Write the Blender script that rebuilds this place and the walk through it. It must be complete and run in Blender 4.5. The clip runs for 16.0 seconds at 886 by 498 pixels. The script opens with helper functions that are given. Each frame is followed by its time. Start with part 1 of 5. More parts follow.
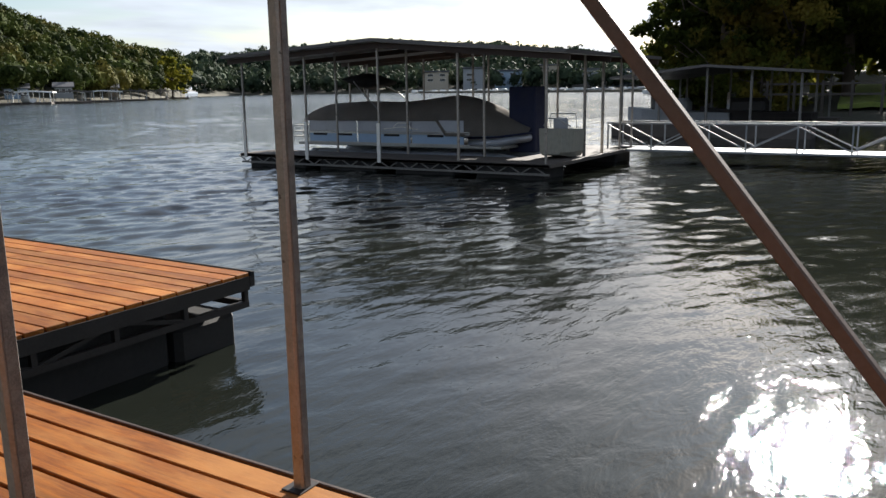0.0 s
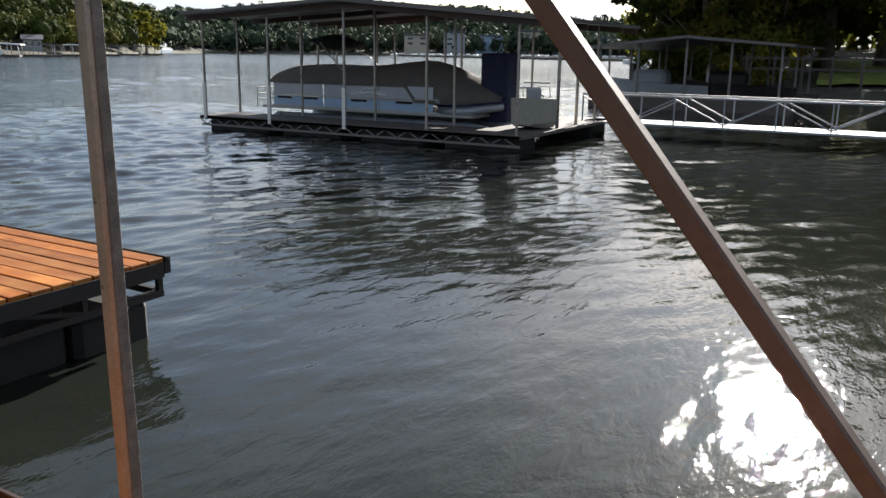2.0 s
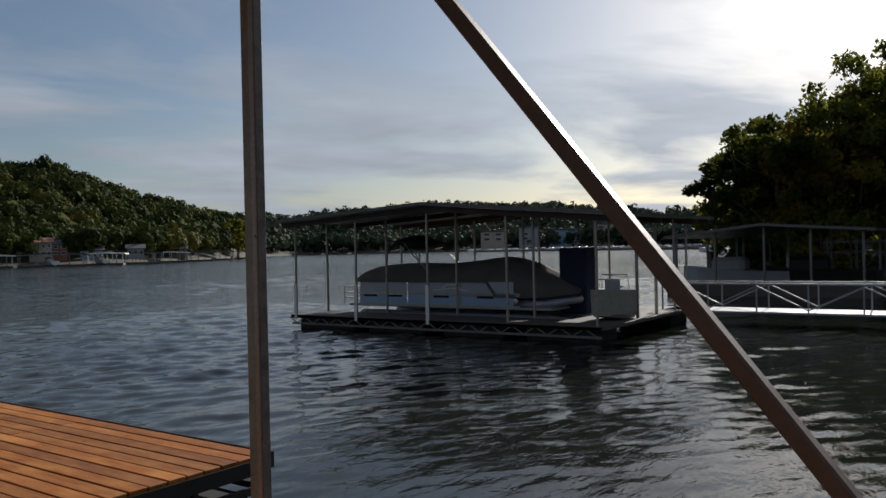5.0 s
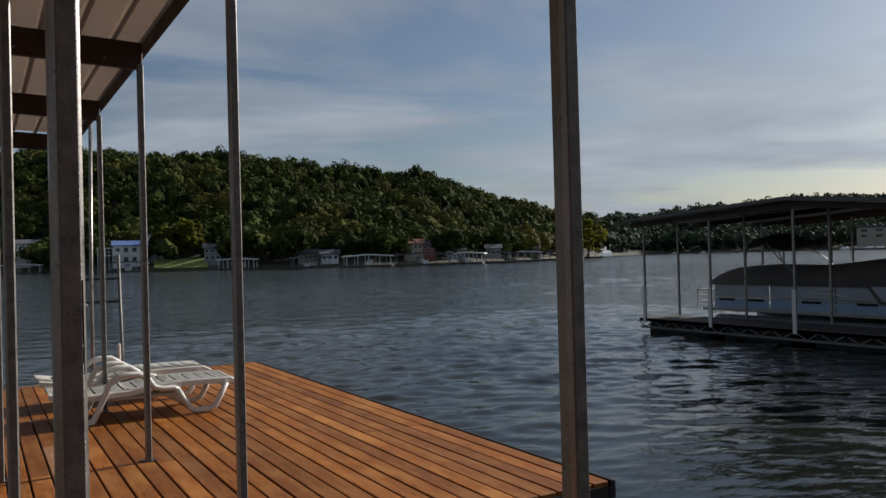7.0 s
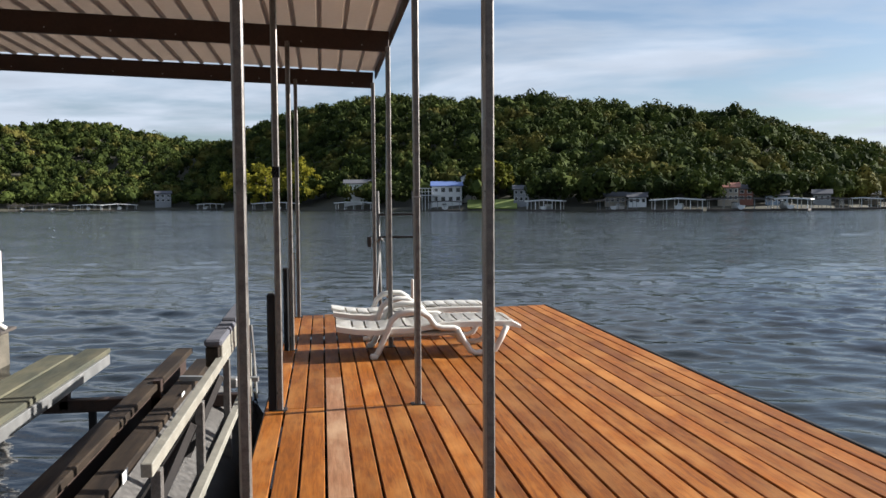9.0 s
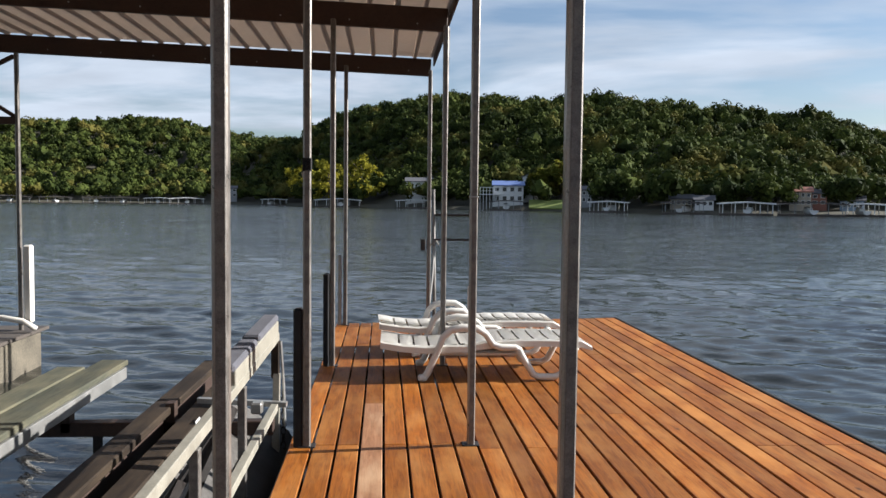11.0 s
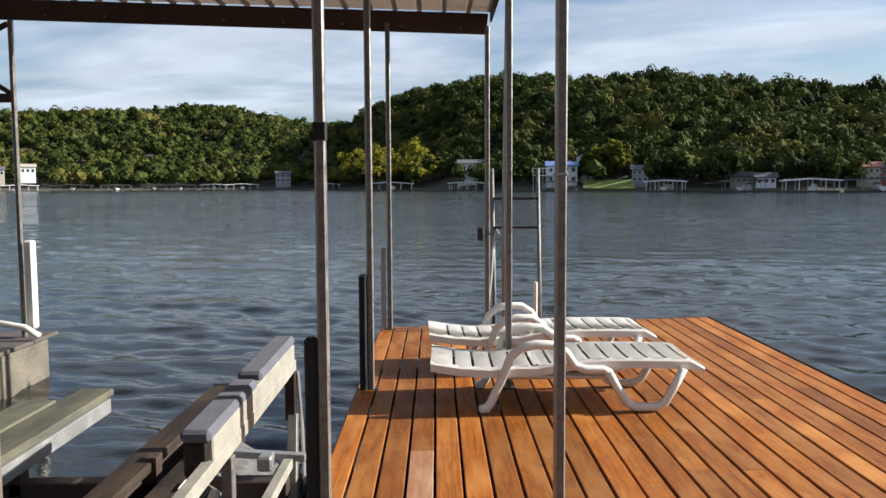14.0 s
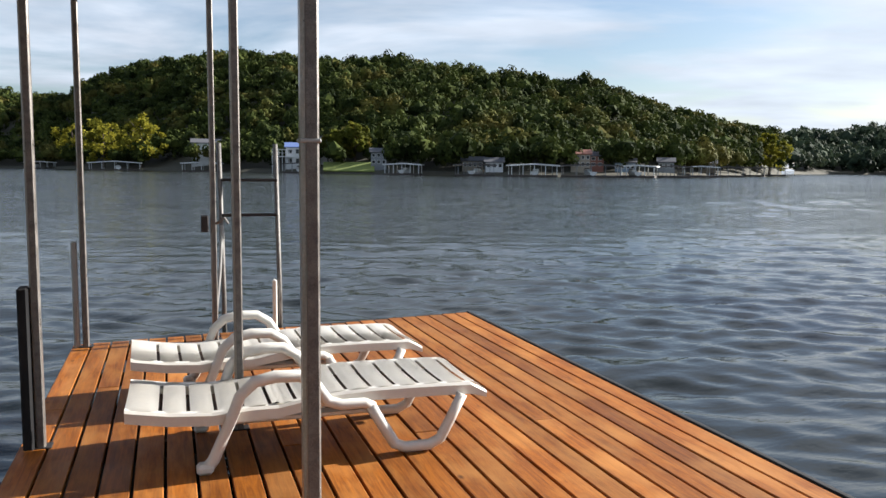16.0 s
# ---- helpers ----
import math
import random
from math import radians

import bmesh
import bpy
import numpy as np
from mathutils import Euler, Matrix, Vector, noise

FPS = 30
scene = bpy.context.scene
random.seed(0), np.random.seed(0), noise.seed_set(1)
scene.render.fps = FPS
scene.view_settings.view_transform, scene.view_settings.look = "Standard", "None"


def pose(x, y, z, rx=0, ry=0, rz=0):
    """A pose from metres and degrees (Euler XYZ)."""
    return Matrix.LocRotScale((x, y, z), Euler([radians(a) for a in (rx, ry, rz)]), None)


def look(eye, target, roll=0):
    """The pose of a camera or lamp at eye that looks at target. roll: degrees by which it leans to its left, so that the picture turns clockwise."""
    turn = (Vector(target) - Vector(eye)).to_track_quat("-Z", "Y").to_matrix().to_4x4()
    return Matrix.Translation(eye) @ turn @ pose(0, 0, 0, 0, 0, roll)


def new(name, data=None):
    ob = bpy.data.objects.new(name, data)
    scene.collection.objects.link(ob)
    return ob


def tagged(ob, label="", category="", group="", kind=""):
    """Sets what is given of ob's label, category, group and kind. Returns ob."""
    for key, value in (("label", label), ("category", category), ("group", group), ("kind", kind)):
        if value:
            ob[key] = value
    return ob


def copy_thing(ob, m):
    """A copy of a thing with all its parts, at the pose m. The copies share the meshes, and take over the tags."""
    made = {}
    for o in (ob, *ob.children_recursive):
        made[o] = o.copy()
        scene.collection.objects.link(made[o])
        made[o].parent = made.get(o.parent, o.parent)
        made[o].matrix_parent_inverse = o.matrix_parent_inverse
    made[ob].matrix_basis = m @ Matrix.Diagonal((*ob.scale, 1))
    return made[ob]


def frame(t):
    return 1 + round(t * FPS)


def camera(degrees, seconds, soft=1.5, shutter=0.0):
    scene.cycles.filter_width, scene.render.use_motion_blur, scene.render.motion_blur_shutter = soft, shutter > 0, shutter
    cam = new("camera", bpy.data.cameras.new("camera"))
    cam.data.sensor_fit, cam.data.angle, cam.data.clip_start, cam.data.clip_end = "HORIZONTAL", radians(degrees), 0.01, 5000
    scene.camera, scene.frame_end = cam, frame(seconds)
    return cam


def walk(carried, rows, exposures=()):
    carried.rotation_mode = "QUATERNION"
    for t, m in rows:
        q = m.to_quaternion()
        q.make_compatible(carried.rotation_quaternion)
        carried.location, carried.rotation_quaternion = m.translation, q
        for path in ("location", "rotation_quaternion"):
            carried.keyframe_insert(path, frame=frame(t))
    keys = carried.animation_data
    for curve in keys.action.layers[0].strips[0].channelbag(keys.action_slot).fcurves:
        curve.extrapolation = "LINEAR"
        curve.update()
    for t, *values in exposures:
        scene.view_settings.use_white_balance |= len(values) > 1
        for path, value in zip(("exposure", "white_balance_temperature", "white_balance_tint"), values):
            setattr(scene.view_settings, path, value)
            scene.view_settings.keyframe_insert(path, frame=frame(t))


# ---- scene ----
# ---------- camera ----------
PATH = [
    (0, (-1.546, -1.901, 1.430), (0.121, -0.867, 1.042), -0.90),
    (0.5, (-1.268, -1.809, 1.474), (0.310, -0.650, 1.068), -1.14),
    (1, (-0.977, -1.720, 1.480), (0.575, -0.531, 1.058), -0.10),
    (1.5, (-0.887, -1.681, 1.478), (0.706, -0.560, 1.028), 0.80),
    (2, (-0.805, -1.753, 1.452), (0.876, -0.778, 0.981), 0.73),
    (2.5, (-0.984, -1.905, 1.430), (0.774, -1.085, 0.945), -0.01),
    (3, (-1.093, -1.960, 1.458), (0.702, -1.207, 0.998), -0.50),
    (5.5, (-1.120, -1.770, 1.540), (0.397, -0.469, 1.627), -1.6),
    (6, (-0.967, -1.63, 1.6), (0.421, -0.194, 1.697), -2.0),
    (6.5, (-0.773, -1.446, 1.568), (0.436, 0.145, 1.651), -1.6),
    (7, (-0.636, -1.425, 1.552), (0.363, 0.307, 1.57), -1.5),
    (7.5, (-0.479, -1.291, 1.501), (0.277, 0.559, 1.429), -2.1),
    (8, (-0.366, -1.17, 1.550), (0.185, 0.75, 1.429), -0.9),
    (8.5, (-0.272, -0.986, 1.525), (0.117, 0.973, 1.400), -0.8),
    (9, (-0.183, -0.697, 1.502), (0.111, 1.279, 1.391), -0.4),
    (11.5, (-0.026, 0.532, 1.523), (0.097, 2.526, 1.406), 0.5),
    (12, (-0.003, 0.782, 1.526), (0.091, 2.777, 1.404), 0.2),
    (12.5, (0.008, 1.038, 1.524), (0.076, 3.034, 1.397), -0.1),
    (13, (-0.006, 1.306, 1.509), (0.042, 3.302, 1.375), -0.1),
    (13.5, (-0.018, 1.575, 1.519), (0.009, 3.571, 1.375), -0.1),
    (14, (-0.02, 1.829, 1.513), (-0.004, 3.823, 1.355), -0.3),
    (14.5, (-0.002, 2.122, 1.504), (0.072, 4.114, 1.335), -0.6),
    (15, (0.014, 2.399, 1.510), (0.227, 4.38, 1.329), -0.3),
    (15.5, (0.059, 2.737, 1.495), (0.477, 4.685, 1.309), 0.1),
    (16, (0.16, 3.148, 1.490), (0.799, 5.034, 1.289), 0.5),
]
cam = camera(57.4, 16.0, soft=1.5)
walk(cam, [(t, look(eye, target, roll)) for t, eye, target, roll in PATH],
     exposures=[(0.0, 1.35, 6050, 10), (1.2, 1.4, 6050, 10), (2.4, 1.6, 6000, 10), (3.2, 1.6, 6000, 10), (5.3, 0.15, 5900, 10), (6.8, 0.15, 5900, 10), (8.4, 1.1, 5800, 10), (14.0, 1.25, 5850, 10), (16.0, 1.35, 5900, 10)])

WATER = -0.58
SUN_AZ, SUN_EL = 84.0, 24.3


def polar(az, r, z=0.0):
    """Azimuth in degrees, clockwise from +y."""
    a = radians(az)
    return Vector((r * math.sin(a), r * math.cos(a), z))


# ---------- world, sun ----------
world = bpy.data.worlds.new("sky")
scene.world = world
world.use_nodes = True
nt = world.node_tree
nt.nodes.clear()


def link(tree, a, b):
    tree.links.new(a, b)


n_out = nt.nodes.new("ShaderNodeOutputWorld")
n_bg = nt.nodes.new("ShaderNodeBackground")
n_sky = nt.nodes.new("ShaderNodeTexSky")
n_sky.sky_type = "NISHITA"
n_sky.sun_disc = False
n_sky.sun_elevation = radians(SUN_EL)
n_sky.sun_rotation = radians(SUN_AZ)
n_sky.air_density, n_sky.dust_density, n_sky.ozone_density = 1.0, 1.2, 1.5
n_bg.inputs["Strength"].default_value = 0.05
n_tc = nt.nodes.new("ShaderNodeTexCoord")
n_sep = nt.nodes.new("ShaderNodeSeparateXYZ")
link(nt, n_tc.outputs["Generated"], n_sep.inputs[0])


def wmath(op, a, b=None):
    n = nt.nodes.new("ShaderNodeMath")
    n.operation = op
    for i, v in enumerate((a, b)):
        if v is None:
            continue
        if isinstance(v, (int, float)):
            n.inputs[i].default_value = v
        else:
            link(nt, v, n.inputs[i])
    return n.outputs[0]


# cloud sheet: the direction projected on a high layer, drawn out into streaks
zz = wmath("ADD", wmath("MAXIMUM", n_sep.outputs[2], 0.0), 0.09)
cu, cv = wmath("DIVIDE", n_sep.outputs[0], zz), wmath("DIVIDE", n_sep.outputs[1], zz)
n_comb = nt.nodes.new("ShaderNodeCombineXYZ")
link(nt, wmath("ADD", wmath("MULTIPLY", cu, 0.75), wmath("MULTIPLY", cv, -0.18)), n_comb.inputs[0])
link(nt, wmath("ADD", wmath("MULTIPLY", cv, 0.95), wmath("MULTIPLY", cu, 0.25)), n_comb.inputs[1])
n_no = nt.nodes.new("ShaderNodeTexNoise")
n_no.inputs["Scale"].default_value = 0.75
n_no.inputs["Detail"].default_value = 7.0
n_no.inputs["Roughness"].default_value = 0.52
n_no.inputs["Distortion"].default_value = 0.35
link(nt, n_comb.outputs[0], n_no.inputs["Vector"])
n_ramp = nt.nodes.new("ShaderNodeValToRGB")
n_ramp.color_ramp.elements[0].position = 0.42
n_ramp.color_ramp.elements[1].position = 0.575
n_ramp.color_ramp.elements[0].color = (0.08, 0.08, 0.08, 1)
n_ramp.color_ramp.elements[1].color = (0.92, 0.92, 0.92, 1)
link(nt, n_no.outputs["Fac"], n_ramp.inputs[0])
n_no2 = nt.nodes.new("ShaderNodeTexNoise")
n_no2.inputs["Scale"].default_value = 1.6
n_no2.inputs["Detail"].default_value = 5.0
link(nt, n_comb.outputs[0], n_no2.inputs["Vector"])
# clouds are brighter towards the sun
sd = (math.sin(radians(SUN_AZ)) * math.cos(radians(SUN_EL)), math.cos(radians(SUN_AZ)) * math.cos(radians(SUN_EL)), math.sin(radians(SUN_EL)))
n_dot = nt.nodes.new("ShaderNodeVectorMath")
n_dot.operation = "DOT_PRODUCT"
link(nt, n_tc.outputs["Generated"], n_dot.inputs[0])
n_dot.inputs[1].default_value = sd
toward = wmath("POWER", wmath("MAXIMUM", n_dot.outputs["Value"], 0.0), 7.0)
core = wmath("POWER", wmath("MAXIMUM", n_dot.outputs["Value"], 0.0), 60.0)
level = wmath("ADD", wmath("ADD", wmath("MULTIPLY", n_no2.outputs["Fac"], 4.4), 3.5), wmath("ADD", wmath("MULTIPLY", toward, 2.2), wmath("MULTIPLY", core, 7.0)))
# the sheet looks thicker and brighter low over the hills than overhead
level = wmath("MULTIPLY", level, wmath("SUBTRACT", 1.18, wmath("MULTIPLY", wmath("MAXIMUM", n_sep.outputs[2], 0.0), 0.35)))
n_tint = nt.nodes.new("ShaderNodeVectorMath")
n_tint.operation = "SCALE"
n_tint.inputs[0].default_value = (0.96, 1.0, 1.05)
link(nt, level, n_tint.inputs["Scale"])
n_mix = nt.nodes.new("ShaderNodeMix")
n_mix.data_type = "RGBA"
# the sheet thins out overhead
n_thin = nt.nodes.new("ShaderNodeMapRange")
n_thin.interpolation_type = "SMOOTHSTEP"
n_thin.inputs["From Min"].default_value, n_thin.inputs["From Max"].default_value = 0.42, 0.85
n_thin.inputs["To Min"].default_value, n_thin.inputs["To Max"].default_value = 1.0, 0.65
link(nt, n_sep.outputs[2], n_thin.inputs["Value"])
link(nt, wmath("MULTIPLY", n_ramp.outputs[0], n_thin.outputs[0]), n_mix.inputs[0])
link(nt, n_sky.outputs[0], n_mix.inputs[6])
link(nt, n_tint.outputs[0], n_mix.inputs[7])
link(nt, n_mix.outputs[2], n_bg.inputs["Color"])
link(nt, n_bg.outputs[0], n_out.inputs[0])

sun_data = bpy.data.lights.new("sun", "SUN")
sun_data.energy, sun_data.angle, sun_data.color = 5.0, radians(0.6), (1.0, 0.91, 0.78)
sun = new("sun", sun_data)
sun.matrix_world = look(Vector(sd) * 100, (0, 0, 0))

# ---------- materials ----------


class Mat:
    """A small builder for node materials."""

    def __init__(self, name, color, rough=0.6, metal=0.0):
        self.m = bpy.data.materials.new(name)
        self.m.use_nodes = True
        self.t = self.m.node_tree
        self.b = self.t.nodes["Principled BSDF"]
        self.b.inputs["Roughness"].default_value = rough
        self.b.inputs["Metallic"].default_value = metal
        self.b.inputs["Base Color"].default_value = (*color, 1)
        self.col = None
        self.color = color
        self.hgt = None

    def node(self, kind, **inputs):
        n = self.t.nodes.new(kind)
        for k, v in inputs.items():
            n.inputs[k.replace("_", " ")].default_value = v
        return n

    def coords(self, scale=(1, 1, 1), kind="Object"):
        tc = self.t.nodes.new("ShaderNodeTexCoord")
        mp = self.t.nodes.new("ShaderNodeMapping")
        mp.inputs["Scale"].default_value = scale
        link(self.t, tc.outputs[kind], mp.inputs[0])
        return mp.outputs[0]

    def world_coords(self, scale=(1, 1, 1)):
        g = self.t.nodes.new("ShaderNodeNewGeometry")
        mp = self.t.nodes.new("ShaderNodeMapping")
        mp.inputs["Scale"].default_value = scale
        link(self.t, g.outputs["Position"], mp.inputs[0])
        return mp.outputs[0]

    def noise(self, vec, scale, detail=4.0, rough=0.55, distort=0.0):
        n = self.node("ShaderNodeTexNoise", Scale=scale, Detail=detail, Roughness=rough, Distortion=distort)
        link(self.t, vec, n.inputs["Vector"])
        return n.outputs["Fac"]

    def ramp(self, fac, stops):
        r = self.t.nodes.new("ShaderNodeValToRGB")
        e = r.color_ramp.elements
        while len(e) < len(stops):
            e.new(0.5)
        for el, (p, c) in zip(e, stops):
            el.position = p
            el.color = (*c, 1) if not isinstance(c, (int, float)) else (c, c, c, 1)
        link(self.t, fac, r.inputs[0])
        return r.outputs[0]

    def mix(self, fac, a, b, mode="MIX"):
        n = self.t.nodes.new("ShaderNodeMix")
        n.data_type, n.blend_type = "RGBA", mode
        for key, v in ((0, fac), (6, a), (7, b)):
            if isinstance(v, (int, float)):
                n.inputs[key].default_value = v if key == 0 else (v, v, v, 1)
            elif isinstance(v, tuple):
                n.inputs[key].default_value = (*v, 1)
            else:
                link(self.t, v, n.inputs[key])
        return n.outputs[2]

    def random(self, island=False):
        if island:
            return self.t.nodes.new("ShaderNodeNewGeometry").outputs["Random Per Island"]
        return self.t.nodes.new("ShaderNodeObjectInfo").outputs["Random"]

    def base(self, sock):
        link(self.t, sock, self.b.inputs["Base Color"])
        return self

    def rough(self, sock, lo, hi):
        r = self.ramp(sock, [(0.3, lo), (0.7, hi)])
        link(self.t, r, self.b.inputs["Roughness"])
        return self

    def bump(self, sock, strength=0.3, distance=0.01):
        n = self.node("ShaderNodeBump", Strength=strength, Distance=distance)
        link(self.t, sock, n.inputs["Height"])
        link(self.t, n.outputs[0], self.b.inputs["Normal"])
        return self


def shade(c, k):
    return tuple(min(1.0, v * k) for v in c)


def simple(name, color, rough=0.6, metal=0.0, var=0.25, scale=6.0, bump=0.15, dist=0.004):
    m = Mat(name, color, rough, metal)
    v = m.coords()
    big, fine = m.noise(v, scale, 5), m.noise(v, scale * 9, 4)
    c = m.mix(m.ramp(big, [(0.3, 0.0), (0.7, 1.0)]), shade(color, 1 - var), shade(color, 1 + var))
    c = m.mix(0.35, c, m.mix(m.ramp(fine, [(0.35, 0.0), (0.65, 1.0)]), shade(color, 1 - var), shade(color, 1 + var)))
    m.base(c).bump(fine, bump, dist)
    m.rough(big, max(0.02, rough - 0.1), min(1, rough + 0.12))
    return m.m


def wood_mat(name, dark, mid, pale, axis=1, rough=0.62):
    """Boards that run along an axis: grain, knots, wear and a tone for each board."""
    m = Mat(name, mid, rough)
    g = m.t.nodes.new("ShaderNodeNewGeometry")
    info = m.t.nodes.new("ShaderNodeObjectInfo")
    off = m.t.nodes.new("ShaderNodeVectorMath")
    off.operation = "MULTIPLY_ADD"
    off.inputs[1].default_value = (37.0, 61.0, 19.0)
    link(m.t, info.outputs["Random"], off.inputs[0])
    link(m.t, g.outputs["Position"], off.inputs[2])

    def mapped(s):
        mp = m.t.nodes.new("ShaderNodeMapping")
        mp.inputs["Scale"].default_value = s
        link(m.t, off.outputs[0], mp.inputs[0])
        return mp.outputs[0]
    s = [1.0, 1.0, 1.0]
    s[axis] = 0.07
    grain = m.noise(mapped(tuple(s)), 42, 6, 0.65, 1.2)
    s[axis] = 0.25
    streak = m.noise(mapped(tuple(s)), 7, 4, 0.6)
    wear = m.noise(mapped((1, 1, 1)), 1.4, 5, 0.6)
    knots = m.t.nodes.new("ShaderNodeTexVoronoi")
    knots.inputs["Scale"].default_value = 3.1
    s[axis] = 0.5
    link(m.t, mapped(tuple(s)), knots.inputs["Vector"])
    c = m.mix(m.ramp(grain, [(0.34, 0.0), (0.68, 1.0)]), dark, mid)
    c = m.mix(m.ramp(streak, [(0.45, 0.0), (0.72, 0.7)]), c, pale)
    c = m.mix(m.ramp(wear, [(0.52, 0.0), (0.70, 0.55)]), c, shade(pale, 1.12))
    tone = m.ramp(info.outputs["Random"], [(0.0, (0.72, 0.70, 0.68)), (0.5, (1.0, 1.0, 1.0)), (1.0, (1.28, 1.24, 1.18))])
    c = m.mix(1.0, c, tone, "MULTIPLY")
    c = m.mix(m.ramp(knots.outputs["Distance"], [(0.02, 0.85), (0.06, 0.0)]), c, shade(dark, 0.35))
    m.base(c).bump(grain, 0.35, 0.003)
    m.b.inputs["Specular IOR Level"].default_value = 0.25
    m.rough(wear, rough - 0.12, rough + 0.15)
    return m.m


M_DECK = wood_mat("stained_deck_wood", (0.14, 0.040, 0.003), (0.32, 0.102, 0.007), (0.38, 0.170, 0.042))
M_OLDBOARD = wood_mat("worn_deck_wood", (0.24, 0.11, 0.05), (0.40, 0.20, 0.10), (0.52, 0.34, 0.2))
M_BUNK = wood_mat("brown_bunk_wood", (0.010, 0.007, 0.005), (0.024, 0.016, 0.010), (0.05, 0.036, 0.023), rough=0.75)
M_PALEBUNK = wood_mat("mossy_bunk_board", (0.07, 0.075, 0.055), (0.12, 0.125, 0.095), (0.20, 0.185, 0.12), rough=0.8)
M_GREYBUNK = simple("grey_carpet", (0.09, 0.09, 0.105), 0.95, var=0.25, scale=9, bump=0.5)
M_STEEL = simple("galvanized_steel", (0.27, 0.245, 0.22), 0.34, 0.6, var=0.28, scale=11, bump=0.12)
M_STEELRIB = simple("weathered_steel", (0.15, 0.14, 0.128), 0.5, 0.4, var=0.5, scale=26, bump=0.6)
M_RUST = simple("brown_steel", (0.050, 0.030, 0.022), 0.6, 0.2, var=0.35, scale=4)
M_DARKSTEEL = simple("dark_steel", (0.03, 0.026, 0.024), 0.6, 0.4, var=0.3)
M_BRACE = simple("painted_brace_steel", (0.115, 0.088, 0.075), 0.5, 0.3, var=0.2, scale=8)
M_ROOFPANEL = simple("roof_panel", (0.42, 0.35, 0.29), 0.55, 0.1, var=0.1, scale=2.5)
M_ROOFDARK = simple("dark_roof_metal", (0.10, 0.09, 0.085), 0.5, 0.3, var=0.25, scale=1.5)
M_BLACK = simple("black_rubber", (0.008, 0.008, 0.009), 0.88, var=0.3)
M_WHITE = simple("white_plastic", (0.66, 0.63, 0.57), 0.42, var=0.07, scale=5, bump=0.06)
M_WPAINT = simple("white_paint", (0.74, 0.74, 0.72), 0.5, var=0.08, scale=2)
M_ALU = simple("pale_aluminium", (0.33, 0.325, 0.31), 0.4, 0.55, var=0.15, scale=7)
M_GANG = simple("dull_gangway_paint", (0.24, 0.245, 0.25), 0.6, 0.1, var=0.2, scale=6)
M_CREAM = simple("cream_painted_steel", (0.26, 0.245, 0.20), 0.6, 0.1, var=0.25, scale=9, bump=0.3)
M_FLOAT = simple("float_foam", (0.014, 0.013, 0.012), 0.8, var=0.4, scale=3)
M_CONC = simple("weathered_concrete", (0.11, 0.095, 0.07), 0.85, var=0.5, scale=4, bump=0.4)
M_GREYWOOD = simple("grey_dock_boards", (0.075, 0.062, 0.052), 0.8, var=0.3, scale=5, bump=0.3)
M_COVER = simple("boat_cover_canvas", (0.25, 0.22, 0.19), 0.85, var=0.15, scale=3, bump=0.25, dist=0.02)
M_BOATGREY = simple("silver_boat_panel", (0.30, 0.31, 0.34), 0.35, 0.3, var=0.1, scale=2)
M_BOATBLUE = simple("pale_blue_boat_panel", (0.24, 0.33, 0.46), 0.35, 0.2, var=0.08, scale=2)
M_NAVY = simple("navy_canvas", (0.010, 0.014, 0.045), 0.75, var=0.2, scale=5)
M_TAN = simple("tan_siding", (0.42, 0.36, 0.28), 0.7, var=0.12, scale=1)
M_GREYSIDE = simple("grey_siding", (0.30, 0.31, 0.32), 0.7, var=0.12, scale=1)
M_BLUESIDE = simple("blue_grey_siding", (0.25, 0.33, 0.42), 0.7, var=0.12, scale=1)
M_REDSIDE = simple("red_brown_siding", (0.30, 0.13, 0.09), 0.7, var=0.15, scale=1)
M_SHINGLE = simple("dark_shingle", (0.10, 0.10, 0.11), 0.85, var=0.3, scale=3)
M_BLUEROOF = simple("blue_roof", (0.14, 0.20, 0.42), 0.5, var=0.15, scale=2)
M_BARK = simple("bark", (0.09, 0.065, 0.045), 0.9, var=0.4, scale=8, bump=0.6, dist=0.02)
M_GRASS = simple("lit_grass", (0.20, 0.24, 0.05), 0.9, var=0.35, scale=2, bump=0.5)
M_EARTH = simple("bank_earth", (0.06, 0.055, 0.035), 0.95, var=0.4, scale=0.4, bump=0.6, dist=0.1)


def glass_mat():
    m = Mat("window_glass", (0.03, 0.035, 0.04), 0.06)
    return m.m


M_GLASS = glass_mat()


